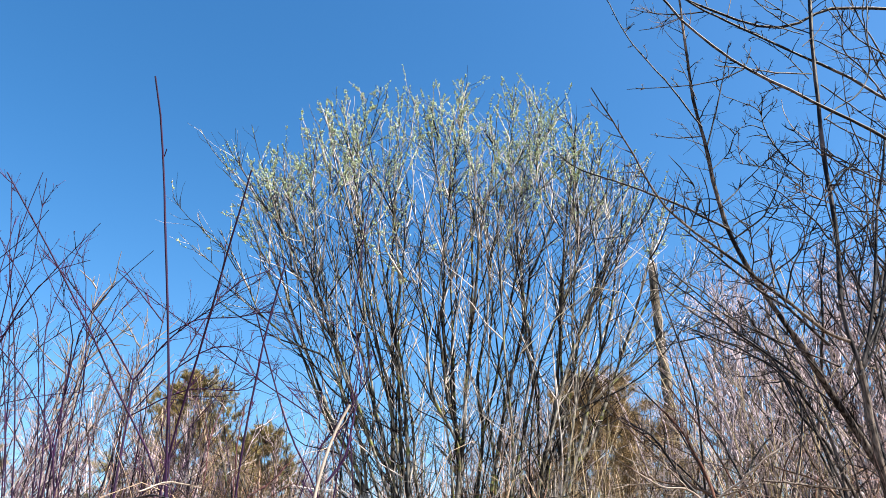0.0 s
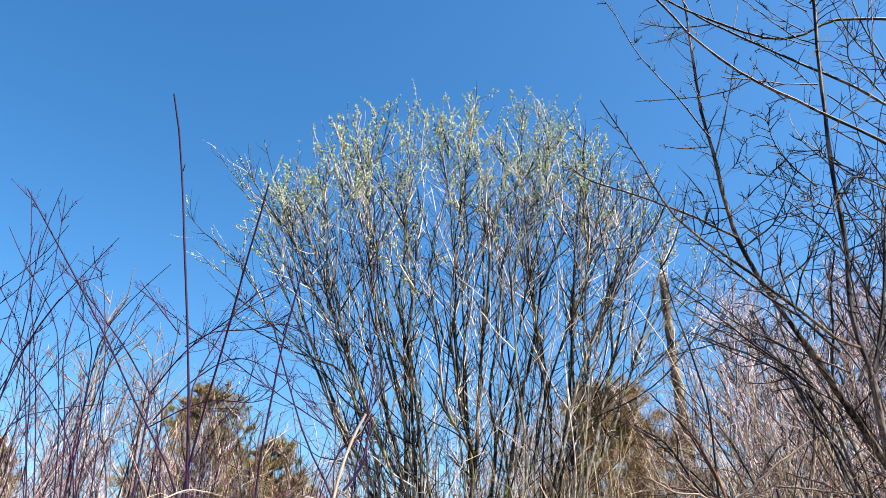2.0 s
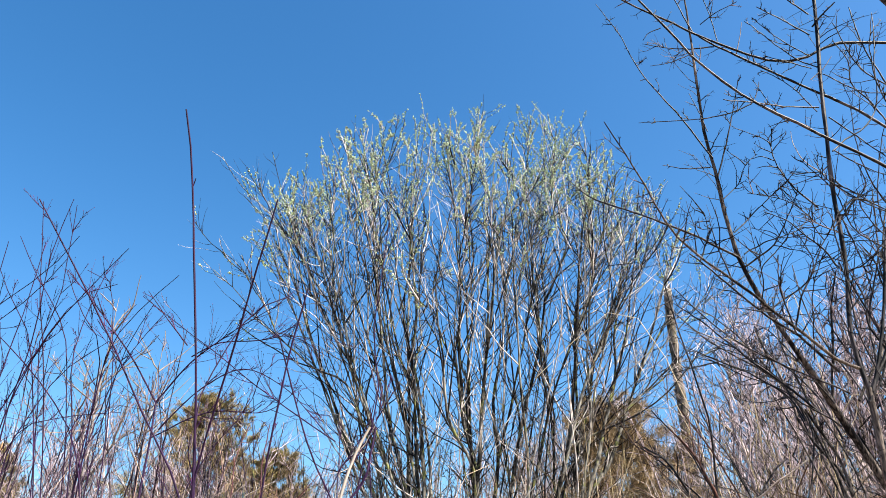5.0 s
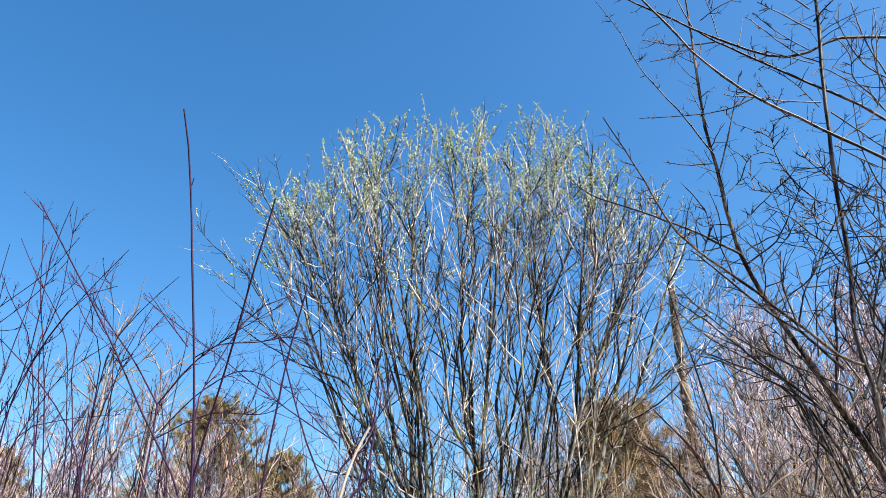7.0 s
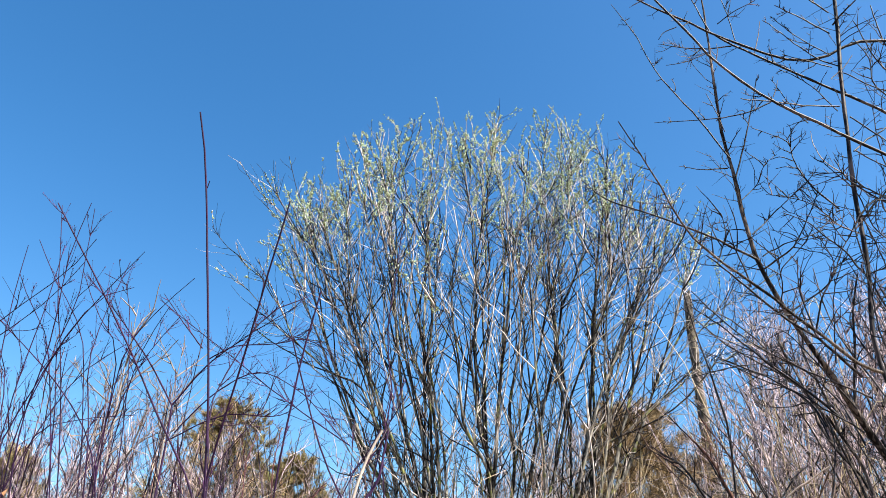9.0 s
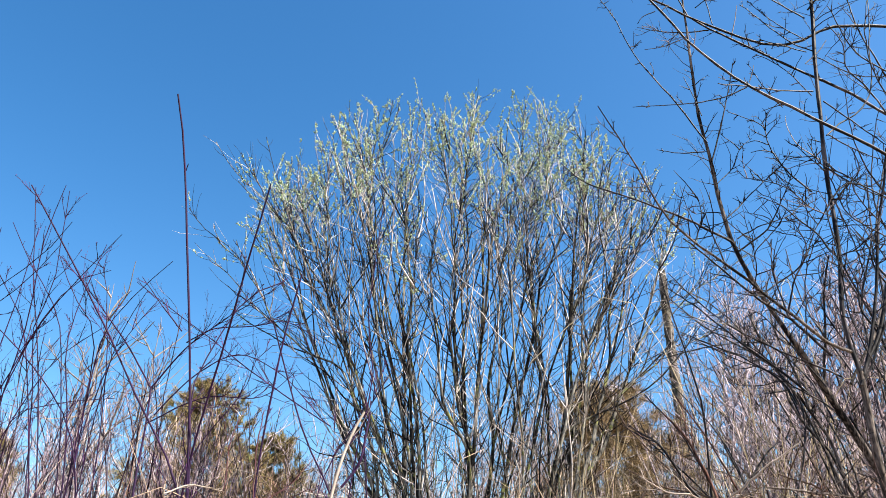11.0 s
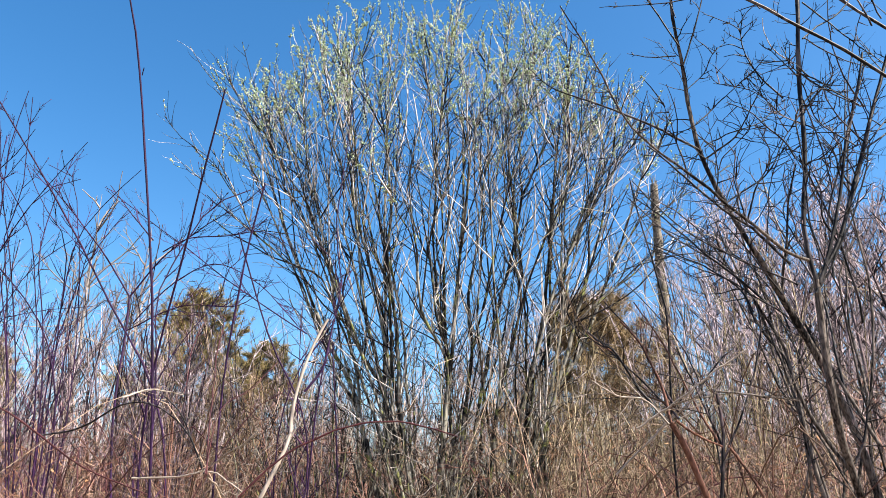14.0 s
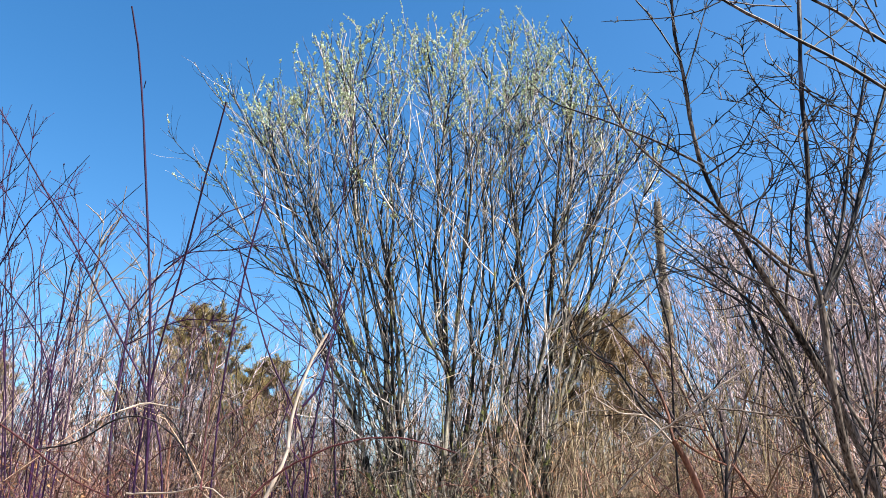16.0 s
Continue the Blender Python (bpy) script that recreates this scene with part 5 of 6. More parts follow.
limb(broken, [(1.41, 4.10, 2.03), (1.52, 4.10, 1.95), (1.65, 4.10, 1.89)], 0.0083, 0.0050, twigs=2, tlen=0.2, mat=M_RUST, name='branch', seed=139)
thin = thing("dead_sapling", 1.58, 4.20, "thin dark dead sapling with a snapped level branch", "tree")
limb(thin, [(1.58, 4.20, -0.05), (1.64, 4.20, 1.58), (1.67, 4.20, 1.82), (1.69, 4.20, 2.00), (1.70, 4.20, 2.10), (1.69, 4.20, 2.19)], 0.0103, 0.0087, twigs=8, tlen=0.3, mat=M_GREYTWIG, jitter=0.007, name='trunk', seed=140)
limb(thin, [(1.69, 4.20, 2.20), (1.93, 4.20, 2.18), (2.15, 4.20, 2.15)], 0.0066, 0.0048, twigs=6, tlen=0.2, mat=M_GREYLIT, name='branch', jitter=0.009, seed=141)
limb(thin, [(1.68, 4.20, 1.90), (1.62, 4.23, 2.13), (1.56, 4.27, 2.34), (1.52, 4.30, 2.48)], 0.0069, 0.0035, twigs=6, tlen=0.3, mat=M_GREYTWIG, name='branch', seed=142)
limb(thin, [(1.72, 4.20, 1.90), (1.79, 4.15, 1.76), (1.86, 4.10, 1.58)], 0.0086, 0.0068, twigs=2, tlen=0.2, mat=M_RUST, name='branch', seed=143)
limb(thin, [(1.17, 4.60, 1.76), (1.37, 4.50, 1.96), (1.53, 4.40, 2.12), (1.65, 4.30, 2.22)], 0.0073, 0.0054, twigs=6, tlen=0.25, mat=M_PALE, name='branch', seed=144)
limb(thin, [(1.49, 4.30, 2.06), (1.41, 4.40, 2.20), (1.23, 4.50, 2.43), (1.05, 4.60, 2.65)], 0.0070, 0.0037, twigs=7, tlen=0.3, mat=M_GREYTWIG, name='branch', jitter=0.004, tr=0.0026, n=14, seed=145)
limb(thin, [(1.48, 4.30, 2.13), (1.38, 4.40, 2.19), (1.21, 4.50, 2.24), (1.03, 4.60, 2.36)], 0.0070, 0.0037, twigs=7, tlen=0.3, mat=M_BROWN, name='branch', jitter=0.004, tr=0.0026, n=14, seed=146)
limb(thin, [(1.49, 4.30, 2.10), (1.41, 4.40, 2.35), (1.33, 4.50, 2.60), (1.18, 4.60, 2.84)], 0.0070, 0.0038, twigs=7, tlen=0.3, mat=M_GREYTWIG, name='branch', jitter=0.004, tr=0.0026, n=14, seed=147)
limb(thin, [(1.72, 4.30, 1.89), (1.65, 4.38, 2.07), (1.55, 4.45, 2.36), (1.51, 4.52, 2.53), (1.37, 4.60, 2.84)], 0.0071, 0.0038, twigs=7, tlen=0.3, mat=M_RUST, name='branch', jitter=0.004, tr=0.0026, n=14, seed=148)
limb(thin, [(1.58, 4.30, 2.17), (1.69, 4.40, 2.28), (1.87, 4.50, 2.46), (1.98, 4.60, 2.53)], 0.0070, 0.0039, twigs=7, tlen=0.3, mat=M_GREYTWIG, name='branch', jitter=0.004, tr=0.0026, n=14, seed=149)
limb(thin, [(1.69, 4.30, 1.76), (2.00, 4.40, 2.31), (2.13, 4.50, 2.67), (2.17, 4.60, 2.85)], 0.0070, 0.0040, twigs=7, tlen=0.3, mat=M_GREYTWIG, name='branch', jitter=0.004, tr=0.0026, n=14, seed=150)
limb(thin, [(2.30, 4.30, 1.76), (2.25, 4.40, 2.01), (2.16, 4.50, 2.22), (1.94, 4.60, 2.34)], 0.0074, 0.0039, twigs=7, tlen=0.3, mat=M_BROWN, name='branch', jitter=0.004, tr=0.0026, n=14, seed=151)
pole = thing("sapling", 1.83, 5.60, "slender dark straight sapling before the dead trunk", "shrub")
limb(pole, [(1.83, 5.60, -0.05), (1.84, 5.60, 2.31), (1.85, 5.56, 2.59), (1.85, 5.52, 2.94), (1.80, 5.48, 3.32), (1.72, 5.44, 3.66), (1.64, 5.40, 4.10)], 0.0130, 0.0050, name='trunk', twigs=18, tlen=0.4, tr=0.003, mat=M_GREY, twigmat=M_GREYTWIG, seed=301, jitter=0.004)
arch = thing("sapling", 1.92, 5.00, "thin dark leaning sapling with short side twigs", "shrub")
limb(arch, [(1.92, 5.00, -0.05), (1.91, 5.00, 2.20), (1.90, 5.05, 2.38), (1.82, 5.10, 2.63), (1.70, 5.15, 2.85), (1.45, 5.20, 3.18)], 0.0090, 0.0030, name='trunk', twigs=16, tlen=0.4, tr=0.003, mat=M_GREYTWIG, twigmat=M_GREYTWIG, seed=302, jitter=0.004)
arch = thing("sapling", 1.70, 4.70, "thin tan arching sapling in front of the evergreen", "shrub")
limb(arch, [(1.70, 4.70, -0.05), (1.58, 4.70, 2.18), (1.43, 4.76, 2.30), (1.26, 4.82, 2.50), (1.10, 4.88, 2.71), (0.98, 4.94, 3.02), (0.87, 5.00, 3.46)], 0.0090, 0.0030, name='trunk', twigs=14, tlen=0.4, tr=0.003, mat=M_BROWN, twigmat=M_GREYTWIG, seed=303, jitter=0.004)
bramble = thing("bramble", -1.09, 4.00, "arching reddish-brown bramble canes with dry side shoots", "bramble")
limb(bramble, [(-1.05, 4.37, 1.63), (-0.85, 4.40, 1.85), (-0.57, 4.42, 2.00), (-0.27, 4.45, 2.07), (-0.04, 4.47, 2.05), (0.21, 4.50, 1.98)], 0.0068, 0.0042, twigs=6, tlen=0.3, mat=M_BRAMBLE, name='cane', tr=0.0022, seed=152)
limb(bramble, [(-2.29, 4.01, 2.09), (-2.14, 4.15, 1.98), (-1.97, 4.30, 1.83), (-1.83, 4.44, 1.74), (-1.65, 4.58, 1.65)], 0.0060, 0.0038, twigs=6, tlen=0.3, mat=M_BRAMBLE, name='cane', tr=0.0022, seed=153)
limb(bramble, [(-1.67, 4.37, 1.74), (-1.36, 4.32, 1.75), (-1.19, 4.26, 1.77), (-0.98, 4.20, 1.66)], 0.0060, 0.0034, twigs=6, tlen=0.3, mat=M_PALE, name='cane', tr=0.0022, seed=154)
limb(bramble, [(-1.07, 3.86, 1.73), (-1.12, 4.23, 1.68), (-1.18, 4.60, 1.62)], 0.0051, 0.0037, twigs=6, tlen=0.3, mat=M_PALE, name='cane', tr=0.0022, seed=155)
limb(bramble, [(-1.40, 4.79, 1.79), (-1.09, 4.43, 1.92), (-0.87, 4.06, 1.96)], 0.0051, 0.0026, twigs=6, tlen=0.3, mat=M_PALE, name='cane', tr=0.0022, seed=156)
limb(bramble, [(-2.37, 4.60, 2.00), (-2.09, 4.54, 2.05), (-1.81, 4.48, 2.18), (-1.58, 4.41, 2.15), (-1.37, 4.35, 2.00), (-1.23, 4.29, 1.77)], 0.0066, 0.0035, twigs=6, tlen=0.3, mat=M_GREY, name='cane', tr=0.0022, seed=157)
limb(bramble, [(-1.60, 3.95, 2.14), (-1.51, 4.08, 2.20), (-1.37, 4.21, 2.19)], 0.0044, 0.0028, twigs=6, tlen=0.3, mat=M_PALE, name='cane', tr=0.0022, seed=158)
limb(bramble, [(-1.32, 4.57, 1.77), (-1.42, 4.58, 1.97), (-1.55, 4.60, 2.17), (-1.65, 4.61, 2.25)], 0.0060, 0.0039, twigs=6, tlen=0.3, mat=M_GREY, name='cane', tr=0.0022, seed=159)
limb(bramble, [(-1.07, 3.84, 1.74), (-1.15, 4.04, 2.10), (-1.20, 4.23, 2.45), (-1.24, 4.43, 2.70)], 0.0041, 0.0030, twigs=6, tlen=0.3, mat=M_BRAMBLE, name='cane', tr=0.0022, seed=160)
limb(bramble, [(-1.08, 3.84, 1.74), (-1.09, 4.06, 2.10), (-1.01, 4.28, 2.22), (-0.91, 4.50, 2.43)], 0.0030, 0.0022, twigs=6, tlen=0.3, mat=M_BRAMBLE, name='cane', tr=0.0022, seed=161)
limb(bramble, [(-1.34, 4.13, 2.18), (-1.41, 4.37, 2.48), (-1.42, 4.62, 2.75)], 0.0033, 0.0023, twigs=6, tlen=0.3, mat=M_BRAMBLE, name='cane', tr=0.0022, seed=162)


def bramble_clump(x, y, seed, mat, label):
    """A few stout arching canes from one root, with dry side shoots."""
    rng = np.random.RandomState(seed)
    clump = thing("bramble", x, y, label, "bramble", "bramble clumps")
    for i in range(6):
        az = rng.uniform(0, 6.28)
        h, out = rng.uniform(1.5, 2.5), rng.uniform(0.5, 1.8)
        dx, dy = math.cos(az) * out, math.sin(az) * out
        limb(clump, [(x, y, -0.05), (x + dx * 0.3, y + dy * 0.3, h * 0.75), (x + dx * 0.75, y + dy * 0.75, h), (x + dx * 1.3, y + dy * 1.3, h * rng.uniform(0.5, 0.95))],
             rng.uniform(0.004, 0.009), 0.002, "cane", mat, mat, 12, 0.4, 0.0026, seed * 10 + i, 55, 0.1, 1, 0.2, 0.006, 14, 5, False, 0.05)
    return clump


rng_b = np.random.RandomState(90)
for i in range(26):
    by = 4.4 + 5.0 * rng_b.random()
    side = rng_b.uniform(-0.72, 0.72)
    bramble_clump((side if abs(side) > 0.15 else side + math.copysign(0.3, side)) * by, by, 500 + i, (M_BRAMBLE, M_BROWN, M_RUST)[i % 3], ("dark red arching bramble canes in the brush", "brown arching bramble canes in the brush", "rust-coloured arching bramble canes in the brush")[i % 3])


# ---- pines and cedars behind ----
def pine(x, y, top, width, seed, label, needles=M_NEEDLE, category="pine tree", name="pine_tree", low=0.12, droop=-0.05, tuft=0.16, lean=0.0, taper=0.55):
    rng = np.random.RandomState(seed)
    tree = thing(name, x, y, label, category)
    w = Wood()
    trunk = bend([(x, y, -0.1), (x + lean * 0.4, y, top * 0.5), (x + lean, y, top * 0.98)], 14, rng, 0.02)
    w.tube(trunk, top * 0.014, 0.015, 7)
    part("trunk", w, M_SNAG, tree)
    for i in range(96):
        s = low + (1 - low) * (i + rng.random()) / 96
        at = trunk[min(int(s * 13), 12)]
        at = np.array((at[0], at[1], top * s))
        az = rng.uniform(0, 2 * math.pi)
        le = width * (1.03 - s) ** taper * rng.uniform(0.55, 1.1) * (0.55 + 0.45 * min(1, s / 0.3))
        d = np.array((math.cos(az), math.sin(az), 0.25 + 0.7 * s))
        d /= np.linalg.norm(d)
        pts = [at]
        for j in range(6):
            d = d + np.array((0, 0, droop + 0.10 * j / 6)) + rng.normal(size=3) * 0.07
            d /= np.linalg.norm(d)
            pts.append(pts[-1] + d * le / 6)
        pts = np.array(pts)
        b, nd, tips = Wood(), Wood(), []
        b.tube(pts, 0.012 + 0.02 * (1 - s), 0.004, 4)
        sprout(b, pts, rng, 10, le * 0.45, 0.007, 0.25, 1.0, 42, 0.3, 4, 0, 3, tips, 0.4, 0.03)
        tips.append(pts)
        bough = part("bough", b, M_SNAG, tree)
        for t in tips:
            for j in range(7):
                f = (len(t) - 1.001) * (1 - 0.8 * rng.random())
                c = t[int(f)] + (t[int(f) + 1] - t[int(f)]) * (f % 1)
                ax = t[-1] - t[-2]
                ax = ax / np.linalg.norm(ax)
                for _ in range(11):
                    nd.blade(c + rng.normal(size=3) * 0.03, ax * 0.8 + rng.normal(size=3) * 0.75 + np.array((0, 0, 0.25)), tuft * rng.uniform(0.7, 1.5), 0.020)
        tagged(part("needle_spray", nd, needles, bough), kind="stuff")
    return tree


pine(-9.75, 28.0, 9.3, 4.5, 1, "shaggy olive-green pine with brown inner boughs", lean=-0.2)
pine(-7.2, 28.6, 7.2, 4.3, 2, "smaller olive-green pine beside a taller one")
pine(-17.2, 27.0, 7.3, 2.9, 3, "dark olive pine at the edge of the thicket")
pine(4.80, 23.0, 7.5, 4.7, 4, "bronze-brown evergreen dome tangled with dry vines", M_CEDAR, "evergreen", "cedar_tree", 0.08, -0.02, 0.24, 0.0, 0.55)


# ---- dead snag ----
SNAG_TOP = (9.19, 29, 14.75)
SNAG_WAY = [(8.75, 29, -0.2), (8.95, 29, 5.4), (9.08, 29, 8.0), (9.13, 29, 11.0), SNAG_TOP]
snag = thing("dead_tree", 8.75, 29.0, "tall broken dead trunk with peeling vine-covered bark", "tree")
limb(snag, SNAG_WAY, 0.29, 0.17, name="trunk", mat=M_SNAG, twigmat=M_BROWN, twigs=26, tlen=0.7, tr=0.010, seed=9, n=30, sides=10, lo=0.35, jitter=0.03)


def snag_dress():
    """Old vines wound about the trunk, with withered tufts, and splinters at the broken top."""
    rng = np.random.RandomState(12)
    axis = bend(SNAG_WAY, 40)
    for i in range(7):
        turns, ph, hi = rng.uniform(-1.5, 1.5), rng.uniform(0, 6.28), rng.randint(24, 39)
        pts = []
        for j in range(hi):
            a = ph + turns * 6.28 * j / 40
            r = 0.285 - 0.11 * j / 40 + rng.normal() * 0.015
            pts.append(axis[j] + np.array((math.cos(a), math.sin(a), 0)) * r)
        w, tw, lf, tips = Wood(), Wood(), Wood(), []
        w.tube(np.array(pts), rng.uniform(0.018, 0.04), 0.012, 5)
        vine = part("vine", w, M_SNAG, snag)
        sprout(tw, np.array(pts), rng, 16, 0.45, 0.009, 0.3, 1.0, 70, 0.1, 4, 1, 3, tips)
        tagged(part("twig_spray", tw, M_BROWN, vine), kind="stuff")
        for t in tips:
            for _ in range(4):
                lf.blade(t[-1] + rng.normal(size=3) * 0.08, rng.normal(size=3), 0.11, 0.05)
        tagged(part("leaf_tuft", lf, M_CEDAR, vine), kind="stuff")
    for i in range(5):
        a = rng.uniform(0, 6.28)
        p = np.array(SNAG_TOP) + np.array((math.cos(a) * 0.08, math.sin(a) * 0.08, -0.15))
        w = Wood()
        w.tube(np.array([p, p + np.array((0.02, 0, 0.25)), p + np.array((rng.normal() * 0.05, 0, rng.uniform(0.3, 0.75)))]), 0.04, 0.008, 5)
        part("splinter", w, M_SNAG, snag)


snag_dress()


# ---- bare trees of the middle distance ----
def bare_tree(seed, height, spread, mat, label, stems=1, dens=1.0, name="bare_tree", category="tree", group="bare trees of the thicket"):
    rng = np.random.RandomState(seed)
    tree = thing(name, 0, 0, label, category, group)
    for st in range(stems):
        lx, ly = rng.normal(size=2) * spread * (0.18 if stems == 1 else 0.5)
        w = Wood()
        pts = bend([(lx * 0.15, ly * 0.15, -0.1), (lx * 0.4, ly * 0.4, height * 0.45), (lx, ly, height * rng.uniform(0.85, 1))], 16, rng, 0.02)
        r = height * 0.0075 * rng.uniform(0.8, 1.2) / math.sqrt(stems)
        w.tube(pts, r, 0.006, 6)
        trunk = part("trunk", w, mat, tree)
        b, tips = Wood(), []
        sprout(b, pts, rng, int(22 * dens), height * 0.34, r * 0.42, 0.18, 0.97, 38, 0.45, 7, 2, 3, tips, 0.6, 0.03)
        tagged(part("twig_spray", b, mat, trunk), kind="stuff")
    return tree


ROOTS = ((3, 9.0, 2.2, M_FAR, "bare grey-brown tree with dense fine twigs", 1, 1.0), (4, 7.5, 2.0, M_FAR, "bare many-stemmed grey-brown tree", 3, 0.6), (5, 8.0, 1.6, M_THICKET, "bare dark-twigged tree of the thicket", 2, 0.7), (6, 9.5, 1.0, M_FARPALE, "slender pale-barked bare tree", 1, 0.55), (7, 5.6, 1.9, M_PURPLE, "leafless purple-twigged shrub standing behind the red canes", 6, 0.32, "dogwood_shrub", "shrub", "purple-twigged shrubs"))
ROOTS += ((9, 9.2, 2.6, M_FAR, "bare lilac-grey tree dense with very fine twigs", 2, 1.8),)
MODELS = [bare_tree(*r) for r in ROOTS]
random.seed(8)
def stand(kind, spots):
    """Copies of one model about the thicket, each turned and scaled a little; the first spot takes the model itself."""
    for i, (x, y, s) in enumerate(spots):
        m = pose(x, y, 0, 0, 0, random.uniform(0, 360)) @ Matrix.Scale(s, 4)
        if i == 0:
            MODELS[kind].matrix_world = m
        else:
            copy_thing(MODELS[kind], m).scale = (s, s, s)

stand(0, [(8.6, 15.5, 0.95), (11.5, 17.5, 1.05), (13.8, 21, 1.1), (10.4, 21.5, 1.0), (14.5, 25, 1.25), (17.5, 27, 1.2), (7.2, 26, 0.9), (12.5, 29, 1.15), (-4.0, 30, 0.8), (12.2, 17.0, 1.1), (8.8, 17.5, 0.95), (7.6, 18.6, 1.0), (9.9, 19.4, 1.2), (12.0, 20.0, 1.25), (8.3, 22.5, 1.15), (11.3, 23.6, 1.3), (13.0, 24.6, 1.3)])
stand(1, [(7.2, 13.5, 0.85), (10.6, 18.5, 0.9), (5.9, 17.5, 0.75), (12.6, 15.0, 1.0), (-8.4, 16.5, 0.75), (-10.8, 17.5, 0.7), (3.0, 16.0, 0.6), (8.0, 20.0, 1.0), (10.0, 16.2, 1.0), (8.2, 11.8, 0.9), (13.2, 18.6, 1.15), (-5.3, 16.0, 0.78), (-4.1, 17.5, 0.72), (-6.3, 18.5, 0.85), (4.9, 15.2, 0.92), (5.5, 17.2, 1.0)])
stand(2, [(6.3, 9.0, 0.75), (8.0, 10.5, 0.85), (5.2, 11.6, 0.68), (7.0, 16.5, 0.9), (-7.5, 13.5, 0.6), (-3.6, 13.5, 0.5), (-7.6, 20.0, 0.8), (-6.0, 18.0, 0.62), (-9.0, 19.0, 0.75), (4.1, 13.0, 0.6), (6.6, 11.2, 0.95)])
stand(4, [(-6.4, 10.4, 0.95), (-5.0, 11.6, 1.0), (-7.4, 12.3, 1.0), (-3.9, 10.8, 0.85), (-2.9, 12.2, 0.85), (-5.6, 9.2, 0.8), (-4.4, 9.4, 0.7), (-6.9, 14.0, 1.1), (-3.3, 9.6, 0.7), (-4.9, 13.4, 1.0), (-2.5, 13.2, 0.6), (-1.9, 15.0, 0.6), (-2.9, 16.0, 0.68), (-1.4, 13.0, 0.5)])
stand(5, [(7.4, 16.0, 0.85), (9.2, 16.6, 1.0), (11.4, 16.0, 1.05), (8.4, 19.2, 1.1), (10.9, 19.0, 1.2), (9.4, 22.4, 1.3), (8.0, 14.6, 0.85), (12.8, 17.4, 1.2), (9.9, 25.5, 1.5), (-11.6, 20.5, 0.75), (-9.2, 22.0, 0.7), (-13.4, 22.5, 0.8), (-6.9, 21.5, 0.62), (-3.8, 20.5, 0.62), (-1.0, 22.0, 0.62), (1.9, 21.0, 0.66), (-3.0, 24.0, 0.6), (-2.0, 26.5, 0.62), (-5.2, 26.0, 0.7), (3.4, 25.5, 0.9), (6.4, 27.0, 1.05), (0.4, 28.0, 0.85), (5.2, 31.0, 1.15), (2.2, 30.0, 1.0)])
stand(3, [(-12.2, 24.0, 1.32), (-11.0, 25.5, 1.2), (-13.8, 26.0, 1.15), (-9.9, 23.0, 0.95), (-15.5, 30.0, 1.25)])


# ---- far woods, brush and grass ----
def far_woods():
    rng = np.random.RandomState(77)
    w = Wood()
    for i in range(560):
        y = rng.uniform(34, 90)
        x = rng.uniform(-0.85, 0.85) * y
        h = rng.uniform(6.0, 11.5)
        lx, ly = rng.normal(size=2) * 0.7
        pts = bend([(x, y, -0.1), (x + lx * 0.4, y + ly * 0.4, h * 0.5), (x + lx, y + ly, h)], 7, rng, 0.05)
        w.tube(pts, h * 0.009, 0.012, 4)
        sprout(w, pts, rng, 10, h * 0.36, 0.028, 0.12, 0.97, 36, 0.5, 3, 1, 3, None, 0.6, 0.03)
    return tagged(part("far_woods", w, M_FAR, None), "distant leafless grey-brown woodland", "woodland", kind="stuff")


far_woods()


def open_foot(x, y):
    """True where the brush stands; it is thin before the willow's foot."""
    return y > 9.9 or abs(x - 0.02 * y) > 0.15 * y or (x * 7.3 + y * 3.1) % 1 < 0.25


def brush(name, label, mat, seed, count, y0, y1, h0, h1, half=0.78, twigs=5, r=0.005, keep=None, arch=0.35, x0=None, x1=None):
    """Tangled dry stems, each arching its own way, thickest near the ground."""
    rng = np.random.RandomState(seed)
    w = Wood()
    for i in range(count):
        y = y0 + (y1 - y0) * rng.random() ** 1.2
        x = rng.uniform(-half, half) * (y + 2) if x0 is None else rng.uniform(x0, x1)
        if keep and not keep(x, y):
            continue
        h = rng.uniform(h0, h1) * (0.6 + 0.8 * abs(noise.noise(Vector((x * 0.35, y * 0.35, seed)))) * 1.6)
        h = min(h, h1 * 1.12)
        az = rng.uniform(0, 2 * math.pi)
        out = h * arch * rng.uniform(0.2, 1.6) * min(1.0, y / 10)
        dx, dy = math.cos(az) * out, math.sin(az) * out
        droop = rng.uniform(0.55, 1.0)
        pts = bend([(x, y, -0.05), (x + dx * 0.25, y + dy * 0.25, h * 0.6), (x + dx * 0.65, y + dy * 0.65, h), (x + dx * 1.1, y + dy * 1.1, h * droop)], 12 if y < 9 else 7, rng, 0.012)
        rr = r * rng.uniform(0.6, 1.4)
        w.tube(pts, rr, rr * 0.4, 3)
        sprout(w, pts, rng, twigs, h * 0.3, rr * 0.55, 0.25, 1.0, 45, 0.2, 3, 1 if y < 7.5 and twigs > 4 else 0, 3, None, 0.4, 0.05)
    return tagged(part(name, w, mat, None), label, "brush", kind="stuff")


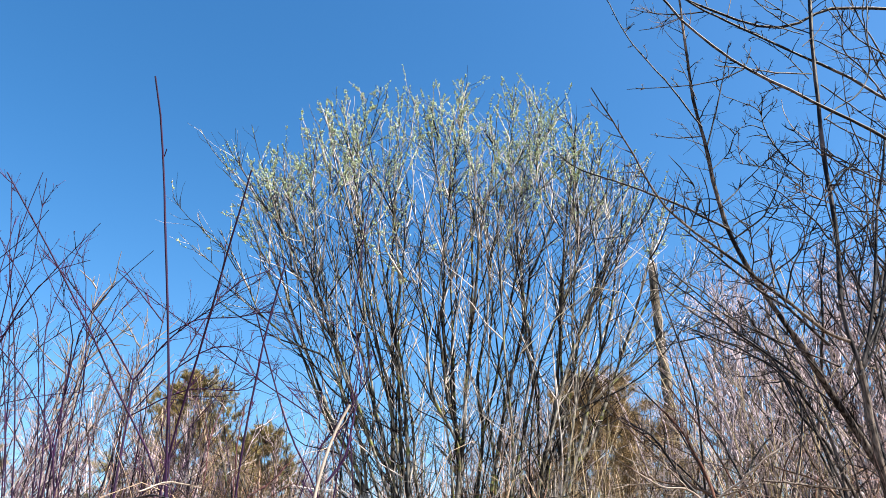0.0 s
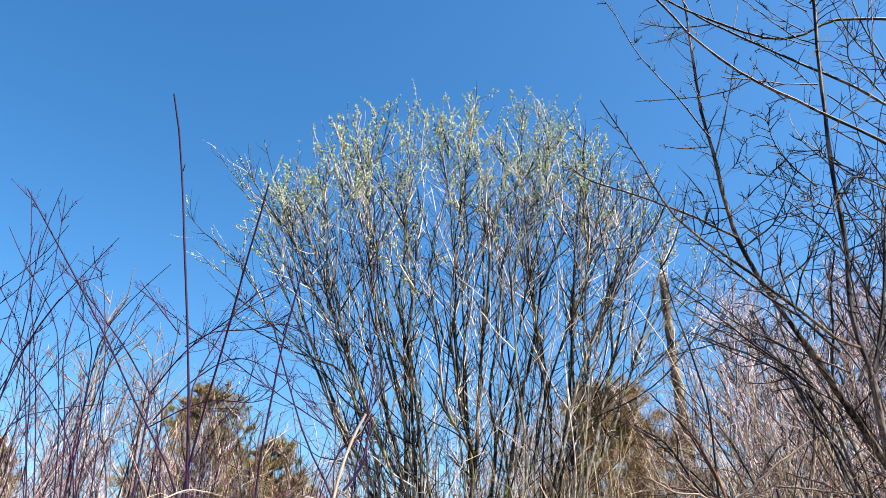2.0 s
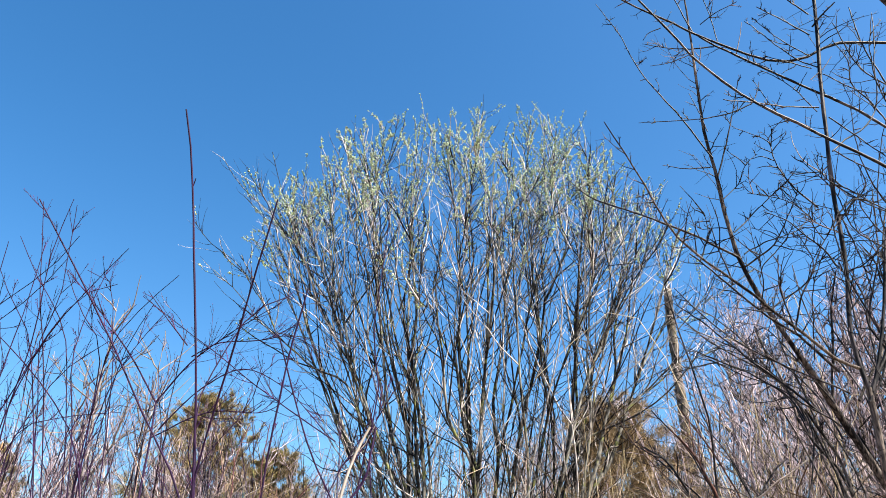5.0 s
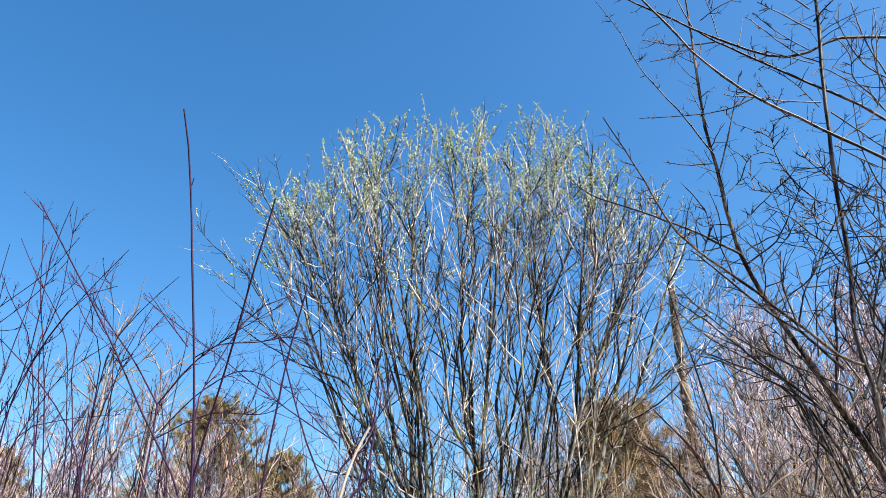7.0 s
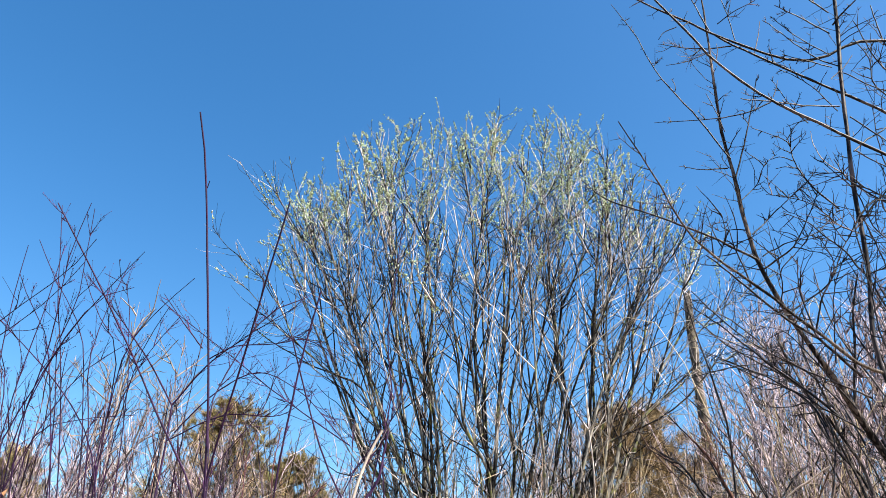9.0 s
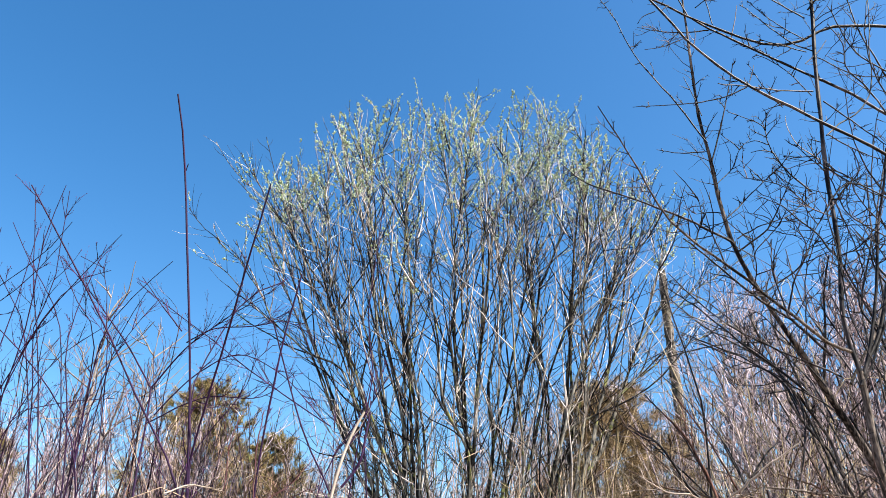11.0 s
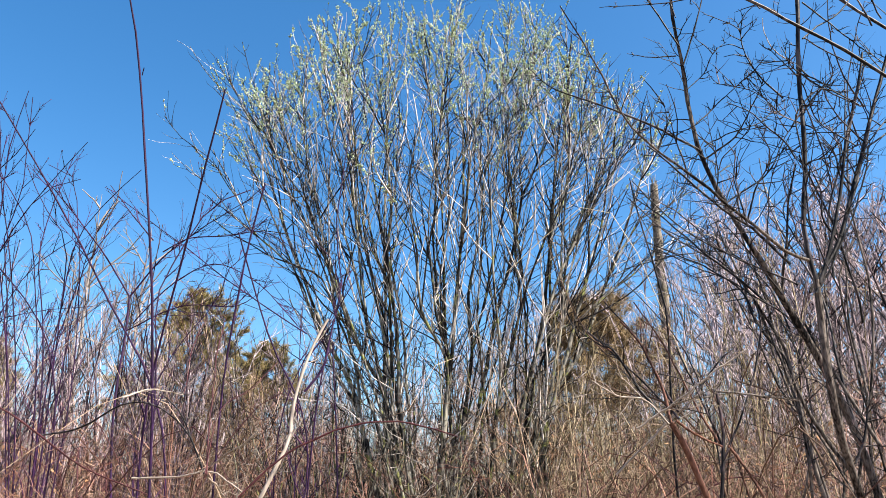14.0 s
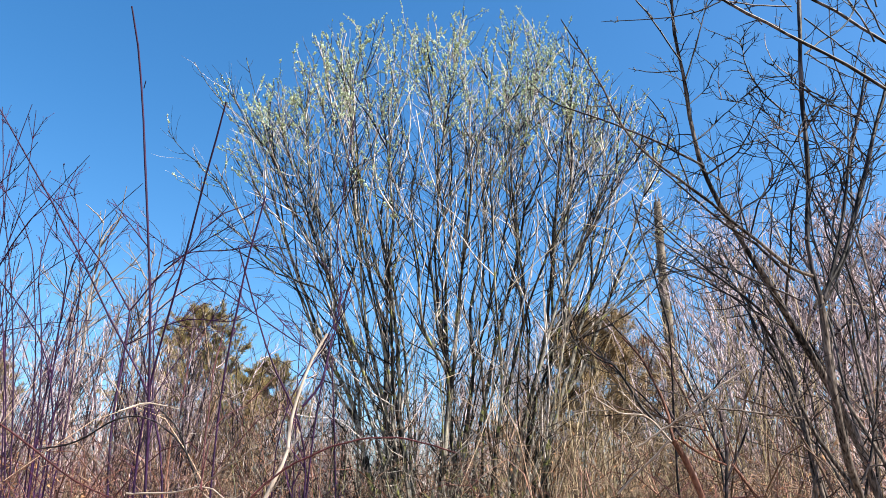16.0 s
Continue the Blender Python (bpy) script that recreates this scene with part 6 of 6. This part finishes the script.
brush("far_brush", "dense brown scrub closing the view between trunks", M_BRUSH, 45, 2700, 16, 42, 2.6, 5.4, twigs=4, r=0.014)
brush("dry_brush", "tangled brown dry brush between the trees", M_BRUSH, 41, 1500, 7.5, 24, 1.6, 3.2, arch=0.8, keep=open_foot)
brush("red_brush", "reddish-brown bramble thicket below the trees", M_BRUSHRED, 42, 1400, 4.8, 18, 1.5, 2.55, arch=0.7, keep=lambda x, y: open_foot(x, y) and (x < 0.8 or (x * 5.3 + y * 4.1) % 1 < 0.75))
brush("red_brush", "dense reddish-brown scrub between the pines and the willow", M_BRUSHRED, 47, 420, 10.5, 18, 2.0, 3.9, arch=0.55, x0=-5.5, x1=-0.6)
brush("dry_stalks", "slanting tan and brown dead stalks in the thicket", M_BRUSH, 46, 220, 6.0, 12, 1.8, 3.4, arch=0.75, twigs=5, r=0.0045, x0=0.6, x1=7.5)
brush("tan_stems", "pale tan dead stalks standing in the thicket", M_STRAW, 43, 850, 9.0, 26, 1.7, 3.3, arch=0.4, twigs=3)
brush("tan_stems", "tall dense olive-tan stalks beside the willow", M_OLIVE, 44, 280, 8.5, 16, 2.2, 4.6, arch=0.42, twigs=4, r=0.0075, x0=1.3, x1=5.2)


def dry_grass():
    rng = np.random.RandomState(31)
    w = Wood()
    for i in range(3500):
        y = 3.0 + 22 * rng.random() ** 1.5
        x = rng.uniform(-0.8, 0.8) * (y + 2)
        h = rng.uniform(0.5, 1.5)
        d = rng.normal(size=2) * 0.25
        pts = np.array([(x, y, -0.05), (x + d[0] * h * 0.4, y + d[1] * h * 0.4, h * 0.6), (x + d[0] * h, y + d[1] * h, h)])
        w.tube(pts, 0.004, 0.0012, 3)
    return tagged(part("dry_grass", w, M_STRAW, None), "tall dry straw-coloured grass among the stems", "grass", kind="stuff")


dry_grass()


def dead_leaves():
    """Withered leaves still hanging in the brush."""
    rng = np.random.RandomState(37)
    w = Wood()
    for i in range(2600):
        y = 6.0 + 26 * rng.random()
        x = rng.uniform(-0.8, 0.8) * (y + 2)
        n = noise.noise(Vector((x * 0.3, y * 0.3, 4.0)))
        if n < 0.08 or (y < 10 and abs(x) < 2.2):
            continue
        c = np.array((x, y, rng.uniform(0.3, 2.0) + 1.3 * n + 0.02 * y))
        for _ in range(14):
            w.blade(c + rng.normal(size=3) * 0.22, rng.normal(size=3), rng.uniform(0.05, 0.10), 0.035)
    return tagged(part("dead_leaves", w, M_DEADLEAF, None), "withered brown leaves hanging in the brush", "leaves", kind="stuff")


dead_leaves()
